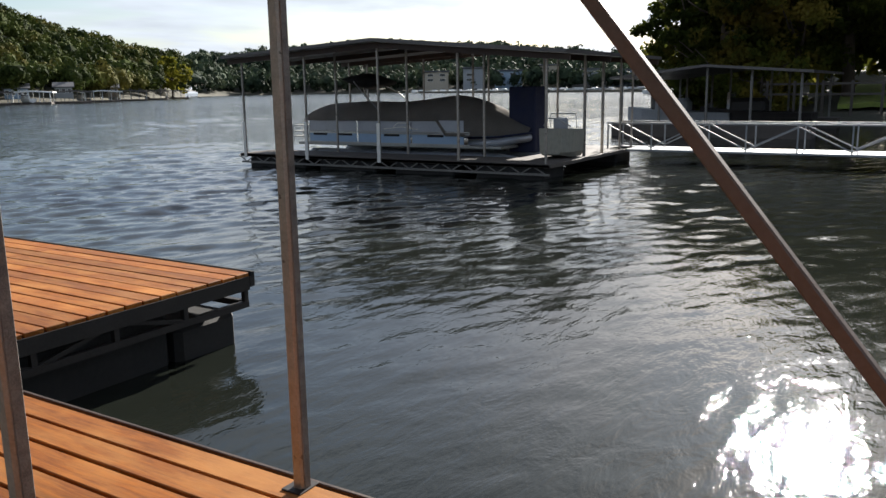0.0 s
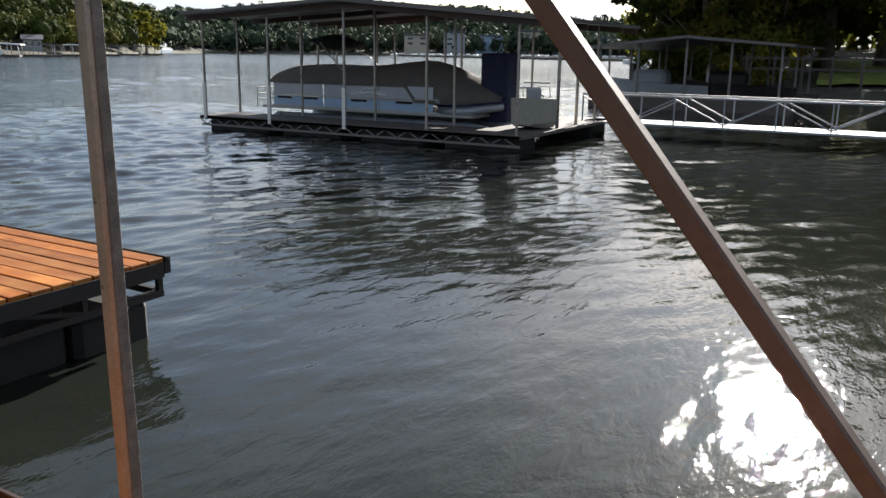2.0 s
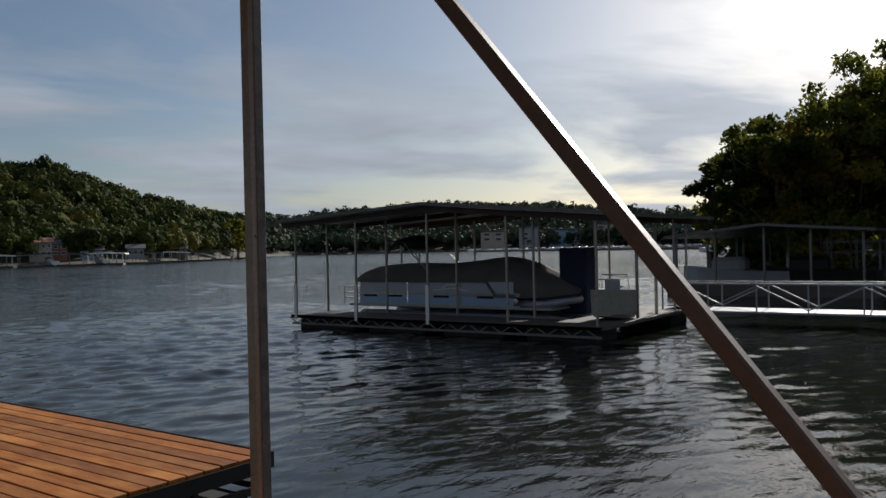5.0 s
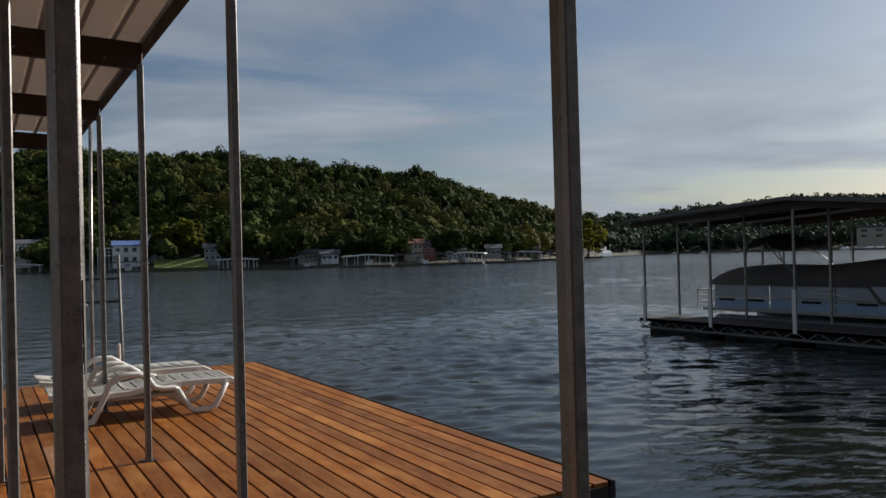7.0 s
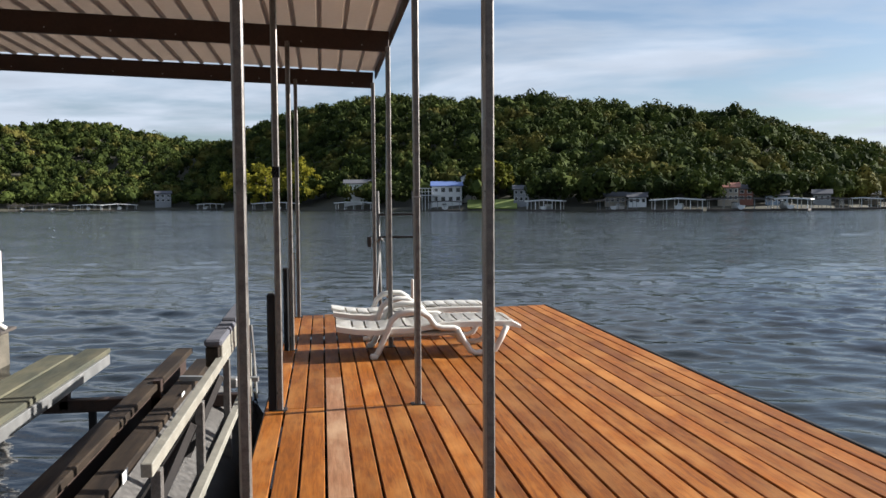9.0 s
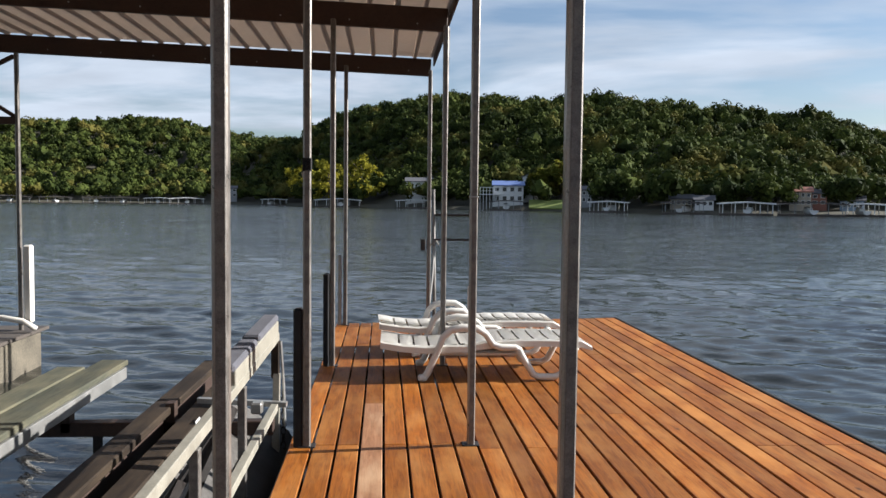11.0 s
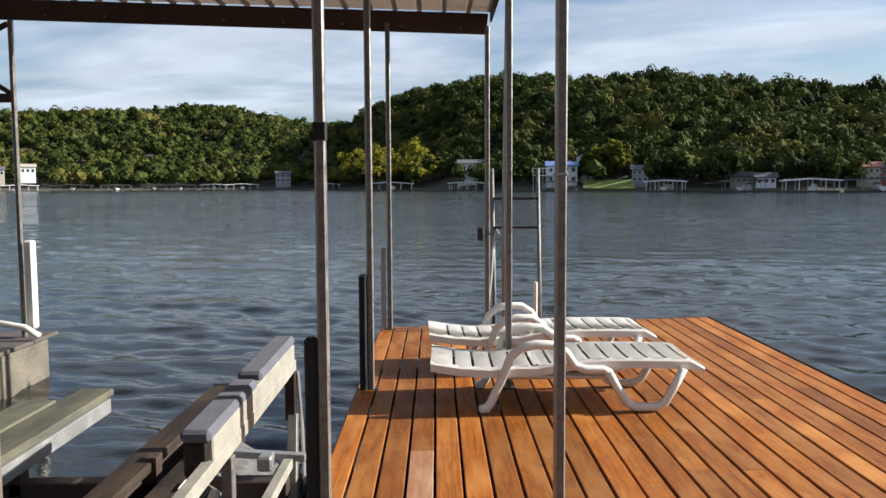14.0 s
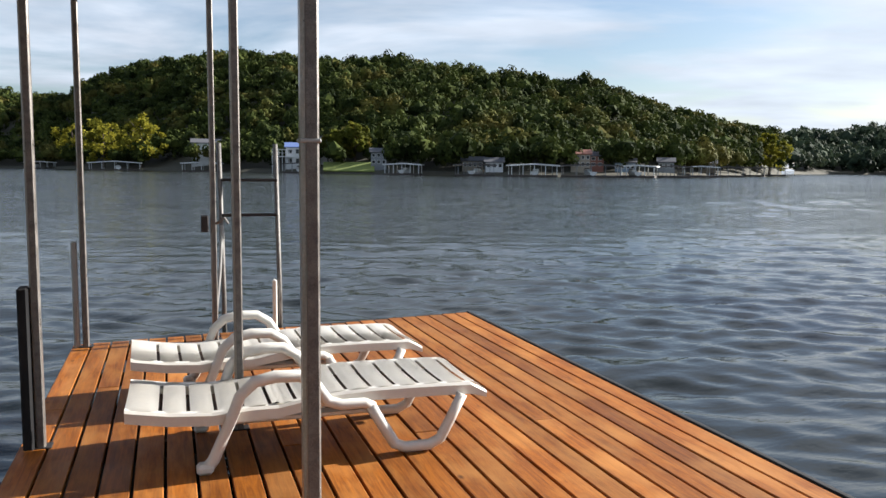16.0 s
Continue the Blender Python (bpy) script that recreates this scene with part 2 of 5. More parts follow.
def foliage(name, dark, mid, pale, yellow, patch, glow=0.12, stand_scale=0.11):
    m = Mat(name, mid, 0.75)
    isl = m.random(True)
    big = m.noise(m.world_coords(), patch, 3)
    fine = m.noise(m.world_coords(), 0.9, 3)
    c = m.mix(m.ramp(isl, [(0.0, 0.0), (1.0, 1.0)]), dark, mid)
    c = m.mix(m.ramp(fine, [(0.4, 0.0), (0.75, 0.5)]), c, pale)
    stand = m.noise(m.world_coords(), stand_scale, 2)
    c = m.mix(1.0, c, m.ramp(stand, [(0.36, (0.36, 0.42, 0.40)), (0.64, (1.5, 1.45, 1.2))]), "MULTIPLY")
    c = m.mix(m.ramp(big, [(0.54, 0.0), (0.68, 0.75)]), c, yellow)
    m.base(c)
    m.b.inputs["Specular IOR Level"].default_value = 0.05
    tl = m.t.nodes.new("ShaderNodeBsdfTranslucent")
    link(m.t, c, tl.inputs["Color"])
    ms = m.t.nodes.new("ShaderNodeMixShader")
    ms.inputs[0].default_value = glow
    link(m.t, m.b.outputs[0], ms.inputs[1])
    link(m.t, tl.outputs[0], ms.inputs[2])
    link(m.t, ms.outputs[0], m.t.nodes["Material Output"].inputs["Surface"])
    return m.m


M_FOREST = foliage("hill_foliage", (0.022, 0.034, 0.010), (0.050, 0.067, 0.018), (0.095, 0.104, 0.028), (0.155, 0.130, 0.032), 0.045)
# haze over the bay is mixed into these greyer, paler leaf colours
M_FARWOOD = foliage("haze_tinted_foliage", (0.035, 0.05, 0.035), (0.055, 0.075, 0.052), (0.075, 0.095, 0.062), (0.09, 0.10, 0.06), 0.03)
M_LEAF = foliage("leaf_foliage", (0.055, 0.070, 0.014), (0.12, 0.13, 0.024), (0.20, 0.18, 0.035), (0.30, 0.21, 0.04), 0.25, 0.5)
M_YELLOW = foliage("yellowing_foliage", (0.14, 0.14, 0.02), (0.25, 0.23, 0.03), (0.33, 0.29, 0.04), (0.34, 0.30, 0.04), 0.3, 0.3)


def water_mat():
    m = Mat("lake_water", (0.012, 0.014, 0.011), 0.03)
    m.b.inputs["IOR"].default_value = 1.333
    fine = m.noise(m.world_coords((0.5, 1.0, 1.0)), 9.0, 4, 0.6, 0.2)
    patch = m.noise(m.world_coords((0.35, 1.0, 1.0)), 0.045, 4, 0.55)
    # the smaller ripples, in gusts
    mid = m.noise(m.world_coords((0.4, 1.0, 1.0)), 5.0, 4, 0.6, 0.4)
    gusts = m.ramp(patch, [(0.36, 0.4), (0.6, 1.0)])
    g = m.t.nodes.new("ShaderNodeNewGeometry")
    ln = m.t.nodes.new("ShaderNodeVectorMath")
    ln.operation = "LENGTH"
    link(m.t, g.outputs["Position"], ln.inputs[0])
    open_lake = m.t.nodes.new("ShaderNodeMapRange")
    open_lake.inputs["From Min"].default_value, open_lake.inputs["From Max"].default_value = 12.0, 70.0
    open_lake.inputs["To Min"].default_value, open_lake.inputs["To Max"].default_value = 0.22, 1.0
    link(m.t, ln.outputs["Value"], open_lake.inputs["Value"])
    n0 = m.node("ShaderNodeBump", Distance=0.07)
    link(m.t, mid, n0.inputs["Height"])
    link(m.t, m.mix(1.0, gusts, open_lake.outputs[0], "MULTIPLY"), n0.inputs["Strength"])
    n = m.node("ShaderNodeBump", Distance=0.004)
    link(m.t, fine, n.inputs["Height"])
    link(m.t, gusts, n.inputs["Strength"])
    link(m.t, n0.outputs[0], n.inputs["Normal"])
    link(m.t, n.outputs[0], m.b.inputs["Normal"])
    # ripples too small to stand out singly far off act as a rougher sheet
    rr = m.t.nodes.new("ShaderNodeMapRange")
    rr.inputs["From Min"].default_value, rr.inputs["From Max"].default_value = 20.0, 160.0
    rr.inputs["To Min"].default_value, rr.inputs["To Max"].default_value = 0.03, 0.14
    link(m.t, ln.outputs["Value"], rr.inputs["Value"])
    link(m.t, rr.outputs[0], m.b.inputs["Roughness"])
    return m.m


M_WATER = water_mat()

# ---------- mesh helpers ----------


def part(name, bm, material, parent=None, label="", smooth=False):
    me = bpy.data.meshes.new(name)
    if smooth:
        for f in bm.faces:
            f.smooth = True
    bm.to_mesh(me)
    bm.free()
    me.materials.append(material)
    ob = new(name, me)
    if parent is not None:
        ob.parent = parent
    if label:
        ob["label"] = label
    return ob


def thing(name, label, category, group="", m=None, kind=""):
    ob = tagged(new(name), label, category, group, kind)
    ob.empty_display_size = 0.1
    if m is not None:
        ob.matrix_basis = m
    return ob


def block(bm, lo, hi, bevel=0.0, m=None):
    """A box from corner to corner, with rounded edges if wanted."""
    made = bmesh.ops.create_cube(bm, size=1.0)["verts"]
    c = [(a + b) / 2 for a, b in zip(lo, hi)]
    s = [abs(b - a) for a, b in zip(lo, hi)]
    for v in made:
        v.co = Vector((v.co.x * s[0] + c[0], v.co.y * s[1] + c[1], v.co.z * s[2] + c[2]))
    if bevel:
        edges = list({e for v in made for e in v.link_edges})
        made = list({v for f in bmesh.ops.bevel(bm, geom=edges, offset=bevel, segments=1, affect="EDGES", profile=0.5)["faces"] for v in f.verts})
    if m is not None:
        bmesh.ops.transform(bm, matrix=m, verts=made)
    return made


def bar(bm, p, q, w, h=None, bevel=0.0, up=(0, 0, 1)):
    """A square tube from p to q, w wide and h high."""
    h = h or w
    p, q = Vector(p), Vector(q)
    d = (q - p).normalized()
    u = Vector(up)
    if abs(d.dot(u)) > 0.99:
        u = Vector((0, 1, 0))
    x = d.cross(u).normalized()
    y = x.cross(d).normalized()
    m = Matrix((x, d, y)).transposed().to_4x4()
    m.translation = (p + q) / 2
    ln = (q - p).length
    block(bm, (-w / 2, -ln / 2, -h / 2), (w / 2, ln / 2, h / 2), bevel, m)


def pipe(bm, points, r, n=8):
    """A round tube along points, its ends closed."""
    pts = [Vector(p) for p in points]
    rings = []
    for i, p in enumerate(pts):
        d = (pts[min(i + 1, len(pts) - 1)] - pts[max(i - 1, 0)]).normalized()
        u = Vector((0, 0, 1)) if abs(d.z) < 0.95 else Vector((1, 0, 0))
        x = d.cross(u).normalized()
        y = x.cross(d)
        rr = r[i] if isinstance(r, (list, tuple)) else r
        rings.append([bm.verts.new(p + rr * (math.cos(a) * x + math.sin(a) * y)) for a in (2 * math.pi * k / n for k in range(n))])
    for a, b in zip(rings, rings[1:]):
        for k in range(n):
            bm.faces.new((a[k], a[(k + 1) % n], b[(k + 1) % n], b[k]))
    bm.faces.new(rings[0][::-1])
    bm.faces.new(rings[-1])


def ngon_prism(bm, outline, axis, lo, hi):
    """A closed outline (pairs) pushed along an axis from lo to hi."""
    def at(p, w):
        c = list(p)
        c.insert(axis, w)
        return Vector(c)
    a = [bm.verts.new(at(p, lo)) for p in outline]
    b = [bm.verts.new(at(p, hi)) for p in outline]
    bm.faces.new(a)
    bm.faces.new(b[::-1])
    for i in range(len(a)):
        j = (i + 1) % len(a)
        bm.faces.new((a[i], b[i], b[j], a[j]))
    bmesh.ops.recalc_face_normals(bm, faces=bm.faces[:])


def B():
    return bmesh.new()


def from_arrays(name, verts, tris, material, label="", category="", kind="", parent=None):
    me = bpy.data.meshes.new(name)
    me.vertices.add(len(verts))
    me.vertices.foreach_set("co", np.ascontiguousarray(verts, dtype=np.float32).ravel())
    k = tris.shape[1]
    me.loops.add(len(tris) * k)
    me.loops.foreach_set("vertex_index", np.ascontiguousarray(tris, dtype=np.int32).ravel())
    me.polygons.add(len(tris))
    me.polygons.foreach_set("loop_start", np.arange(0, len(tris) * k, k, dtype=np.int32))
    me.update(calc_edges=True)
    me.materials.append(material)
    ob = new(name, me)
    if parent is not None:
        ob.parent = parent
    return tagged(ob, label, category, "", kind)


# ---------- lake and land ----------
def lake():
    """Wind waves as real relief, finest beside the dock, over a flat bed of water that reaches the horizon."""
    az = np.radians(np.arange(-40.0, 122.0, 0.29))
    r = 1.6 * np.exp(np.arange(0.0, math.log(460 / 1.6), 0.0074))
    rr, aa = np.meshgrid(r, az, indexing="ij")
    x, y = rr * np.sin(aa) - 1.6, rr * np.cos(aa) - 2.4
    g = np.random.default_rng(21)
    # gusts: slow uneven patches
    gust = np.zeros_like(x)
    for k in range(9):
        a, lam = g.uniform(0, 2 * math.pi), g.uniform(9, 45)
        gust += np.sin(2 * math.pi * (x * 0.5 * math.cos(a) + y * math.sin(a)) / lam + g.uniform(0, 6.28))
    gust = np.clip(0.72 + 0.13 * gust, 0.3, 1.15)
    calm = np.clip(0.32 + 0.78 * (np.hypot(x, y) - 4.0) / 8.0, 0.32, 1.1)
    z = np.zeros_like(x)
    n = 56
    for k in range(n):
        lam = 0.13 * (2.8 / 0.13) ** (k / (n - 1))
        a = math.radians(70) + g.normal(0, 0.45)
        warp = 0.3 * np.sin(2 * math.pi * (x * math.sin(a) - y * math.cos(a)) / (lam * 5.3) + g.uniform(0, 6.28))
        ph = 2 * math.pi * (x * math.cos(a) + y * math.sin(a)) / lam + 2.0 * warp + g.uniform(0, 6.28)
        keep = np.clip((lam / (rr * 0.0060) - 2.0) / 2.0, 0, 1)
        slope = 0.044 if lam < 0.7 else 0.024 if lam < 1.2 else 0.012
        z += keep * slope * lam / (2 * math.pi) * np.sin(ph)
    z = WATER + z * gust * calm
    v = np.stack([x, y, z], -1).reshape(-1, 3)
    nr, na = x.shape
    idx = np.arange(nr * na).reshape(nr, na)
    q = np.stack([idx[:-1, :-1], idx[:-1, 1:], idx[1:, 1:], idx[1:, :-1]], -1).reshape(-1, 4)[:, ::-1]
    e = 2600.0
    bed = np.array([(-e, -e, WATER - 0.16), (e, -e, WATER - 0.16), (e, e, WATER - 0.16), (-e, e, WATER - 0.16)])
    ob = from_arrays("water", np.concatenate([v, bed]), np.concatenate([q, [[len(v), len(v) + 1, len(v) + 2, len(v) + 3]]]), M_WATER,
                     "grey-green rippled lake water reflecting a cloudy sky", "water", "structure")
    ob.data.polygons.foreach_set("use_smooth", np.ones(len(ob.data.polygons), dtype=bool))
    return ob


water = lake()

# azimuth, distance of the shore, rise of the wooded ridge above the lake, distance from shore to ridge
SHORE = [(-180, 60, 12, 60), (-120, 120, 20, 90), (-60, 330, 40, 200), (-30, 440, 54, 220), (-20, 440, 60, 220), (-14, 430, 62.5, 220), (-9, 410, 51, 230),
         (-6, 360, 46, 230), (-4, 330, 57, 220), (0, 300, 62.5, 210), (3, 280, 65, 205), (9, 245, 59, 200), (16, 220, 53, 195), (23, 205, 46, 190), (30, 210, 40, 190),
         (34, 225, 30, 180), (38, 270, 24, 170), (40.5, 340, 24, 160), (41.8, 470, 30, 200), (44, 560, 33, 200), (54, 560, 47, 260), (62, 540, 41, 260), (70, 520, 28, 230),
         (76, 480, 28, 200), (80, 300, 26, 160), (100, 120, 20, 90), (180, 60, 12, 60)]
S_AZ = np.array([s[0] for s in SHORE], float)


def shore(az):
    return [float(np.interp(az, S_AZ, [s[k] for s in SHORE])) for k in (1, 2, 3)]


def rise(az, r):
    """Height of the land at a distance."""
    d, h, w = shore(az)
    u = (r - d) / w
    if u <= 0:
        return WATER - 0.6
    s = min(u, 1.0)
    bumps = 3.0 * noise.noise(Vector((az * 0.22, r * 0.02, 3.0))) + 1.5 * noise.noise(Vector((az * 0.7, r * 0.05, 8.0)))
    return WATER + 0.9 + (h - 9.5) * (s * s * (3 - 2 * s)) * (1.0 if u < 1 else max(0.4, 1.0 - 0.25 * (u - 1))) + bumps * min(1, 4 * s)


def land(name, az0, az1, step, label):
    azs = np.arange(az0, az1 + 1e-6, step)
    us = [-0.03, 0.0, 0.012, 0.05, 0.12, 0.2, 0.3, 0.42, 0.55, 0.7, 0.85, 1.0, 1.3, 1.8]
    verts, quads = [], []
    for a in azs:
        d, h, w = shore(a)
        for u in us:
            r = d + u * w
            verts.append(polar(a, r, rise(a, r) if u > 0 else WATER - 0.8 * (u < 0) + 0.05 * (u == 0)))
    n = len(us)
    for i in range(len(azs) - 1):
        for j in range(n - 1):
            quads.append((i * n + j, i * n + j + 1, (i + 1) * n + j + 1, (i + 1) * n + j))
    return from_arrays(name, np.array([tuple(v) for v in verts]), np.array(quads), M_EARTH, label, "hill", "structure")


land("ground_north_shore", -180, 41.8, 1.3, "dark wooded slope rising from the lake shore")
land("ground_east_shore", 41.8, 180, 1.3, "distant dark wooded slope beyond the bay")

rng = np.random.default_rng(7)


def crown_template(n, size, seed, flat=0.75):
    """Leaf clumps as loose triangles over a lumpy crown of unit radius; the centre is at the origin."""
    g = np.random.default_rng(seed)
    lobes = g.normal(size=(9, 3))
    lobes /= np.linalg.norm(lobes, axis=1)[:, None]
    lobes *= g.uniform(0.42, 0.70, (9, 1))
    which = g.integers(0, 9, n)
    d = g.normal(size=(n, 3))
    d /= np.linalg.norm(d, axis=1)[:, None]
    c = lobes[which] + d * g.uniform(0.27, 0.38, (n, 1))
    c[:, 2] *= flat
    t1 = np.cross(d, g.normal(size=(n, 3)))
    t1 /= np.linalg.norm(t1, axis=1)[:, None]
    t2 = np.cross(d, t1) + d * g.normal(0, 0.14, (n, 1))
    s = size * g.uniform(0.6, 1.4, (n, 1))
    return np.stack([c + s * t1, c - s * 0.6 * t1 + s * 0.9 * t2, c - s * 0.5 * t1 - s * 0.95 * t2], 1)




def crown_body(seed, sub, leaves, size):
    """A lumpy crown of many small facets with loose leaf clumps standing out of it."""
    b = bmesh.new()
    bmesh.ops.create_icosphere(b, subdivisions=sub, radius=1.0)
    for v in b.verts:
        d = v.co.normalized()
        k = 0.72 + 0.42 * noise.noise(d * 1.7 + Vector((seed * 3.1, 0, 0))) + 0.22 * noise.noise(d * 4.3 + Vector((0, seed * 1.7, 0)))
        v.co = d * k + Vector(np.random.default_rng(seed * 1000 + v.index).normal(0, 0.035, 3))
        v.co.z *= 0.85 if v.co.z > 0 else 0.6
    b.normal_update()
    tri = np.array([[tuple(v.co) for v in f.verts] for f in b.faces])
    b.free()
    t = crown_template(leaves, size, seed + 300)
    return np.concatenate([tri * 0.8, t * 1.12])

LOW_CROWNS = [crown_body(60 + k, 1, 130, 0.13) for k in range(6)]


MID_CROWNS = [crown_body(80 + k, 1, 310, 0.10) for k in range(8)]


def forest(name, az0, az1, spacing, templates, material, label, rmin=3.2, rmax=5.4, depth=1.25, keep=None):
    blocks = []
    u = 0.035
    while u < depth:
        mid = shore((az0 + az1) / 2)
        a = az0
        while a < az1:
            aa = a + rng.uniform(-0.5, 0.5) * math.degrees(spacing / mid[0])
            d, h, w = shore(aa)
            r = d + (u + rng.uniform(-0.4, 0.4) * spacing / w) * w
            a += math.degrees(spacing / r) * rng.uniform(0.8, 1.2)
            if r < d + 4 or not az0 <= aa <= az1 or (keep and not keep(aa, r - d)):
                continue
            z = rise(aa, r)
            rad = rng.uniform(rmin, rmax) * (1.25 if rng.random() < 0.12 else 1.0)
            tall = rad * rng.uniform(0.95, 1.35)
            t = templates[rng.integers(len(templates))]
            spin = rng.uniform(0, 2 * math.pi)
            c, s = math.cos(spin), math.sin(spin)
            p = t @ np.array([[c, s, 0], [-s, c, 0], [0, 0, 1]])
            p = p * np.array([rad, rad, tall]) + np.array(polar(aa, r, z + 2.6 + 0.5 * tall))
            blocks.append(p.reshape(-1, 3))
        u += 0.82 * spacing / mid[2]
    v = np.concatenate(blocks)
    return from_arrays(name, v, np.arange(len(v)).reshape(-1, 3), material, label, "woods", "stuff")


CLEAR = [(-0.6, 1.6, 26), (7.2, 10.6, 20), (11.3, 15.2, 24), (20.5, 22.5, 9), (27.4, 29.4, 10), (-11.6, -9.6, 20), (30.6, 31.3, 8), (-29, -25.5, 24)]


def wooded(az, back):
    return not any(a <= az <= b and back < deep for a, b, deep in CLEAR)


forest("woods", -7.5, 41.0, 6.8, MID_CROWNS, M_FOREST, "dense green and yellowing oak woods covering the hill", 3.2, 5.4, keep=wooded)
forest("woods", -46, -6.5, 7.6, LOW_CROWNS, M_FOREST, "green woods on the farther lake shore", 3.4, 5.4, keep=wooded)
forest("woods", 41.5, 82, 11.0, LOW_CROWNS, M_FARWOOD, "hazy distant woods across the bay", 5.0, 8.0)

# ---------- trees ----------


def tree(name, x, y, z, height, radius, seed, material, label, clumps=70, leaves=70, leaf=0.22, low=0.32):
    g = np.random.default_rng(seed)
    ob = thing(name, label, "tree", m=pose(x, y, z))
    bm = B()
    tr = height * 0.02 + 0.06
    lean = g.uniform(-0.04, 0.04, 2) * height
    top = Vector((lean[0], lean[1], height * 0.86))
    pipe(bm, [(0, 0, -0.5), (0.01, 0, 0.5), tuple(top * 0.35), tuple(top * 0.7), tuple(top)], [tr * 1.5, tr * 1.1, tr * 0.8, tr * 0.5, 0.03], 7)
    for k in range(9):
        f = g.uniform(0.28, 0.8)
        a = g.uniform(0, 2 * math.pi)
        base = top * f
        ln = radius * g.uniform(0.55, 0.95)
        tip = base + Vector((math.cos(a) * ln, math.sin(a) * ln, ln * g.uniform(0.35, 0.8)))
        pipe(bm, [base, (base + tip) / 2 + Vector((0, 0, -0.1 * ln)), tip], [tr * 0.42, tr * 0.26, 0.02], 5)
    part("trunk", bm, M_BARK, ob, smooth=True)
    d = g.normal(size=(clumps, 3))
    d /= np.linalg.norm(d, axis=1)[:, None]
    rr = g.uniform(0.25, 1.0, (clumps, 1)) ** 0.6
    mid = height * (1 + low) / 2
    half = height * (1 - low) / 2
    c = d * rr * np.array([radius, radius, half]) + np.array([lean[0] * 0.6, lean[1] * 0.6, mid])
    c += g.normal(0, 0.12 * radius, c.shape)
    n = clumps * leaves
    which = np.repeat(np.arange(clumps), leaves)
    e = g.normal(size=(n, 3))
    e /= np.linalg.norm(e, axis=1)[:, None]
    spread = g.uniform(0.16, 0.30, clumps)[which][:, None] * radius
    p = c[which] + e * spread * g.uniform(0.3, 1.0, (n, 1)) * np.array([1, 1, 0.75])
    t1 = g.normal(size=(n, 3))
    t1 /= np.linalg.norm(t1, axis=1)[:, None]
    t2 = np.cross(t1, g.normal(size=(n, 3)))
    t2 /= np.linalg.norm(t2, axis=1)[:, None]
    s = leaf * g.uniform(0.6, 1.5, (n, 1))
    v = np.stack([p + s * t1, p + s * 0.55 * t2, p - s * t1, p - s * 0.55 * t2], 1).reshape(-1, 3)
    from_arrays("crown", v, np.arange(len(v)).reshape(-1, 4), material, parent=ob)
    return ob


# low bank behind the boathouse
EDGE = [(48, 12.5), (44.5, 10.5), (41.5, 6), (40, -2), (38, -11), (36, -21), (33, -34), (30, -48)]


def bank_z(d):
    return -0.15 + 0.045 * max(0.0, d - 3)


verts, quads = [], []
for x, y in EDGE:
    for d in (-2.0, 0.0, 1.5, 6.0, 14.0, 26.0, 45.0, 70.0):
        verts.append((x + d, y + 0.12 * max(d, 0) * (1 if y > 0 else -1), WATER - 0.8 if d < 0 else WATER + 0.02 if d == 0 else bank_z(d) + 0.12 * math.sin(3 * y + d)))
for i in range(len(EDGE) - 1):
    for j in range(7):
        quads.append((i * 8 + j, (i + 1) * 8 + j, (i + 1) * 8 + j + 1, i * 8 + j + 1))
from_arrays("ground_bank", np.array(verts), np.array(quads), M_EARTH, "dark earth bank under the trees at the water's edge", "bank", "structure")

bm = B()
gv = [bm.verts.new(p) for p in ((47.0, -0.6, bank_z(6.6) + 0.1), (47.0, 3.2, bank_z(6) + 0.1), (64, 4.6, bank_z(24) + 0.25), (64, -1.6, bank_z(25) + 0.25))]
bm.faces.new(gv)
bmesh.ops.subdivide_edges(bm, edges=bm.edges[:], cuts=6, use_grid_fill=True)
for v in bm.verts:
    v.co.z += rng.uniform(-0.05, 0.08)
bmesh.ops.solidify(bm, geom=bm.faces[:], thickness=0.25)
tagged(part("lawn", bm, M_GRASS), "sunlit yellow-green patch of lawn behind the trees", "lawn", kind="structure")

TREES = [(49, 11.6, 7.8, 2.8), (54, 11.6, 9.4, 3.2), (47.5, 9.4, 8.6, 3.0), (56, 7.6, 10.5, 3.6), (49.5, 5.6, 11.0, 3.6), (52, 3.2, 14.5, 4.2), (57, 0.8, 16, 4.6),
         (45.5, -3.2, 15.0, 4.6), (51, -5.5, 17.0, 5.2), (44, -8.5, 14.0, 4.6), (49, -11.5, 17.0, 5.4), (41.5, -14.0, 15.0, 5.0), (47, -18.0, 17.0, 5.6), (39, -20.5, 14.0, 5.2), (44, -26.0, 16.0, 5.6), (37, -30.0, 15.0, 5.4)]
for k, (tx, ty, th, trd) in enumerate(TREES):
    tree("tree", tx, ty, bank_z(tx - 41) - 0.1, th, trd, 100 + k, M_LEAF, "tall backlit tree with dark green and yellowing leaves" if k % 3 else "broad backlit tree turning yellow at its edge",
         clumps=110, leaves=125, leaf=0.15, low=0.10 if k % 2 else 0.18)
for k, (tx, ty, th, trd) in enumerate([(46, 10.6, 3.0, 1.9), (45.5, 8.8, 3.6, 2.2), (45, 6.8, 3.0, 2.2), (43.5, -4.0, 3.0, 2.2), (42.5, -7.0, 3.4, 2.4), (41, -11.5, 3.8, 2.6), (40, -15.5, 3.6, 2.5), (39, -19.5, 3.6, 2.6), (37, -25, 3.8, 2.8)]):
    tree("shrub", tx, ty, bank_z(3) - 0.1, th, trd, 140 + k, M_LEAF, "dark leafy shrub on the bank", clumps=40, leaves=100, leaf=0.13, low=0.0)
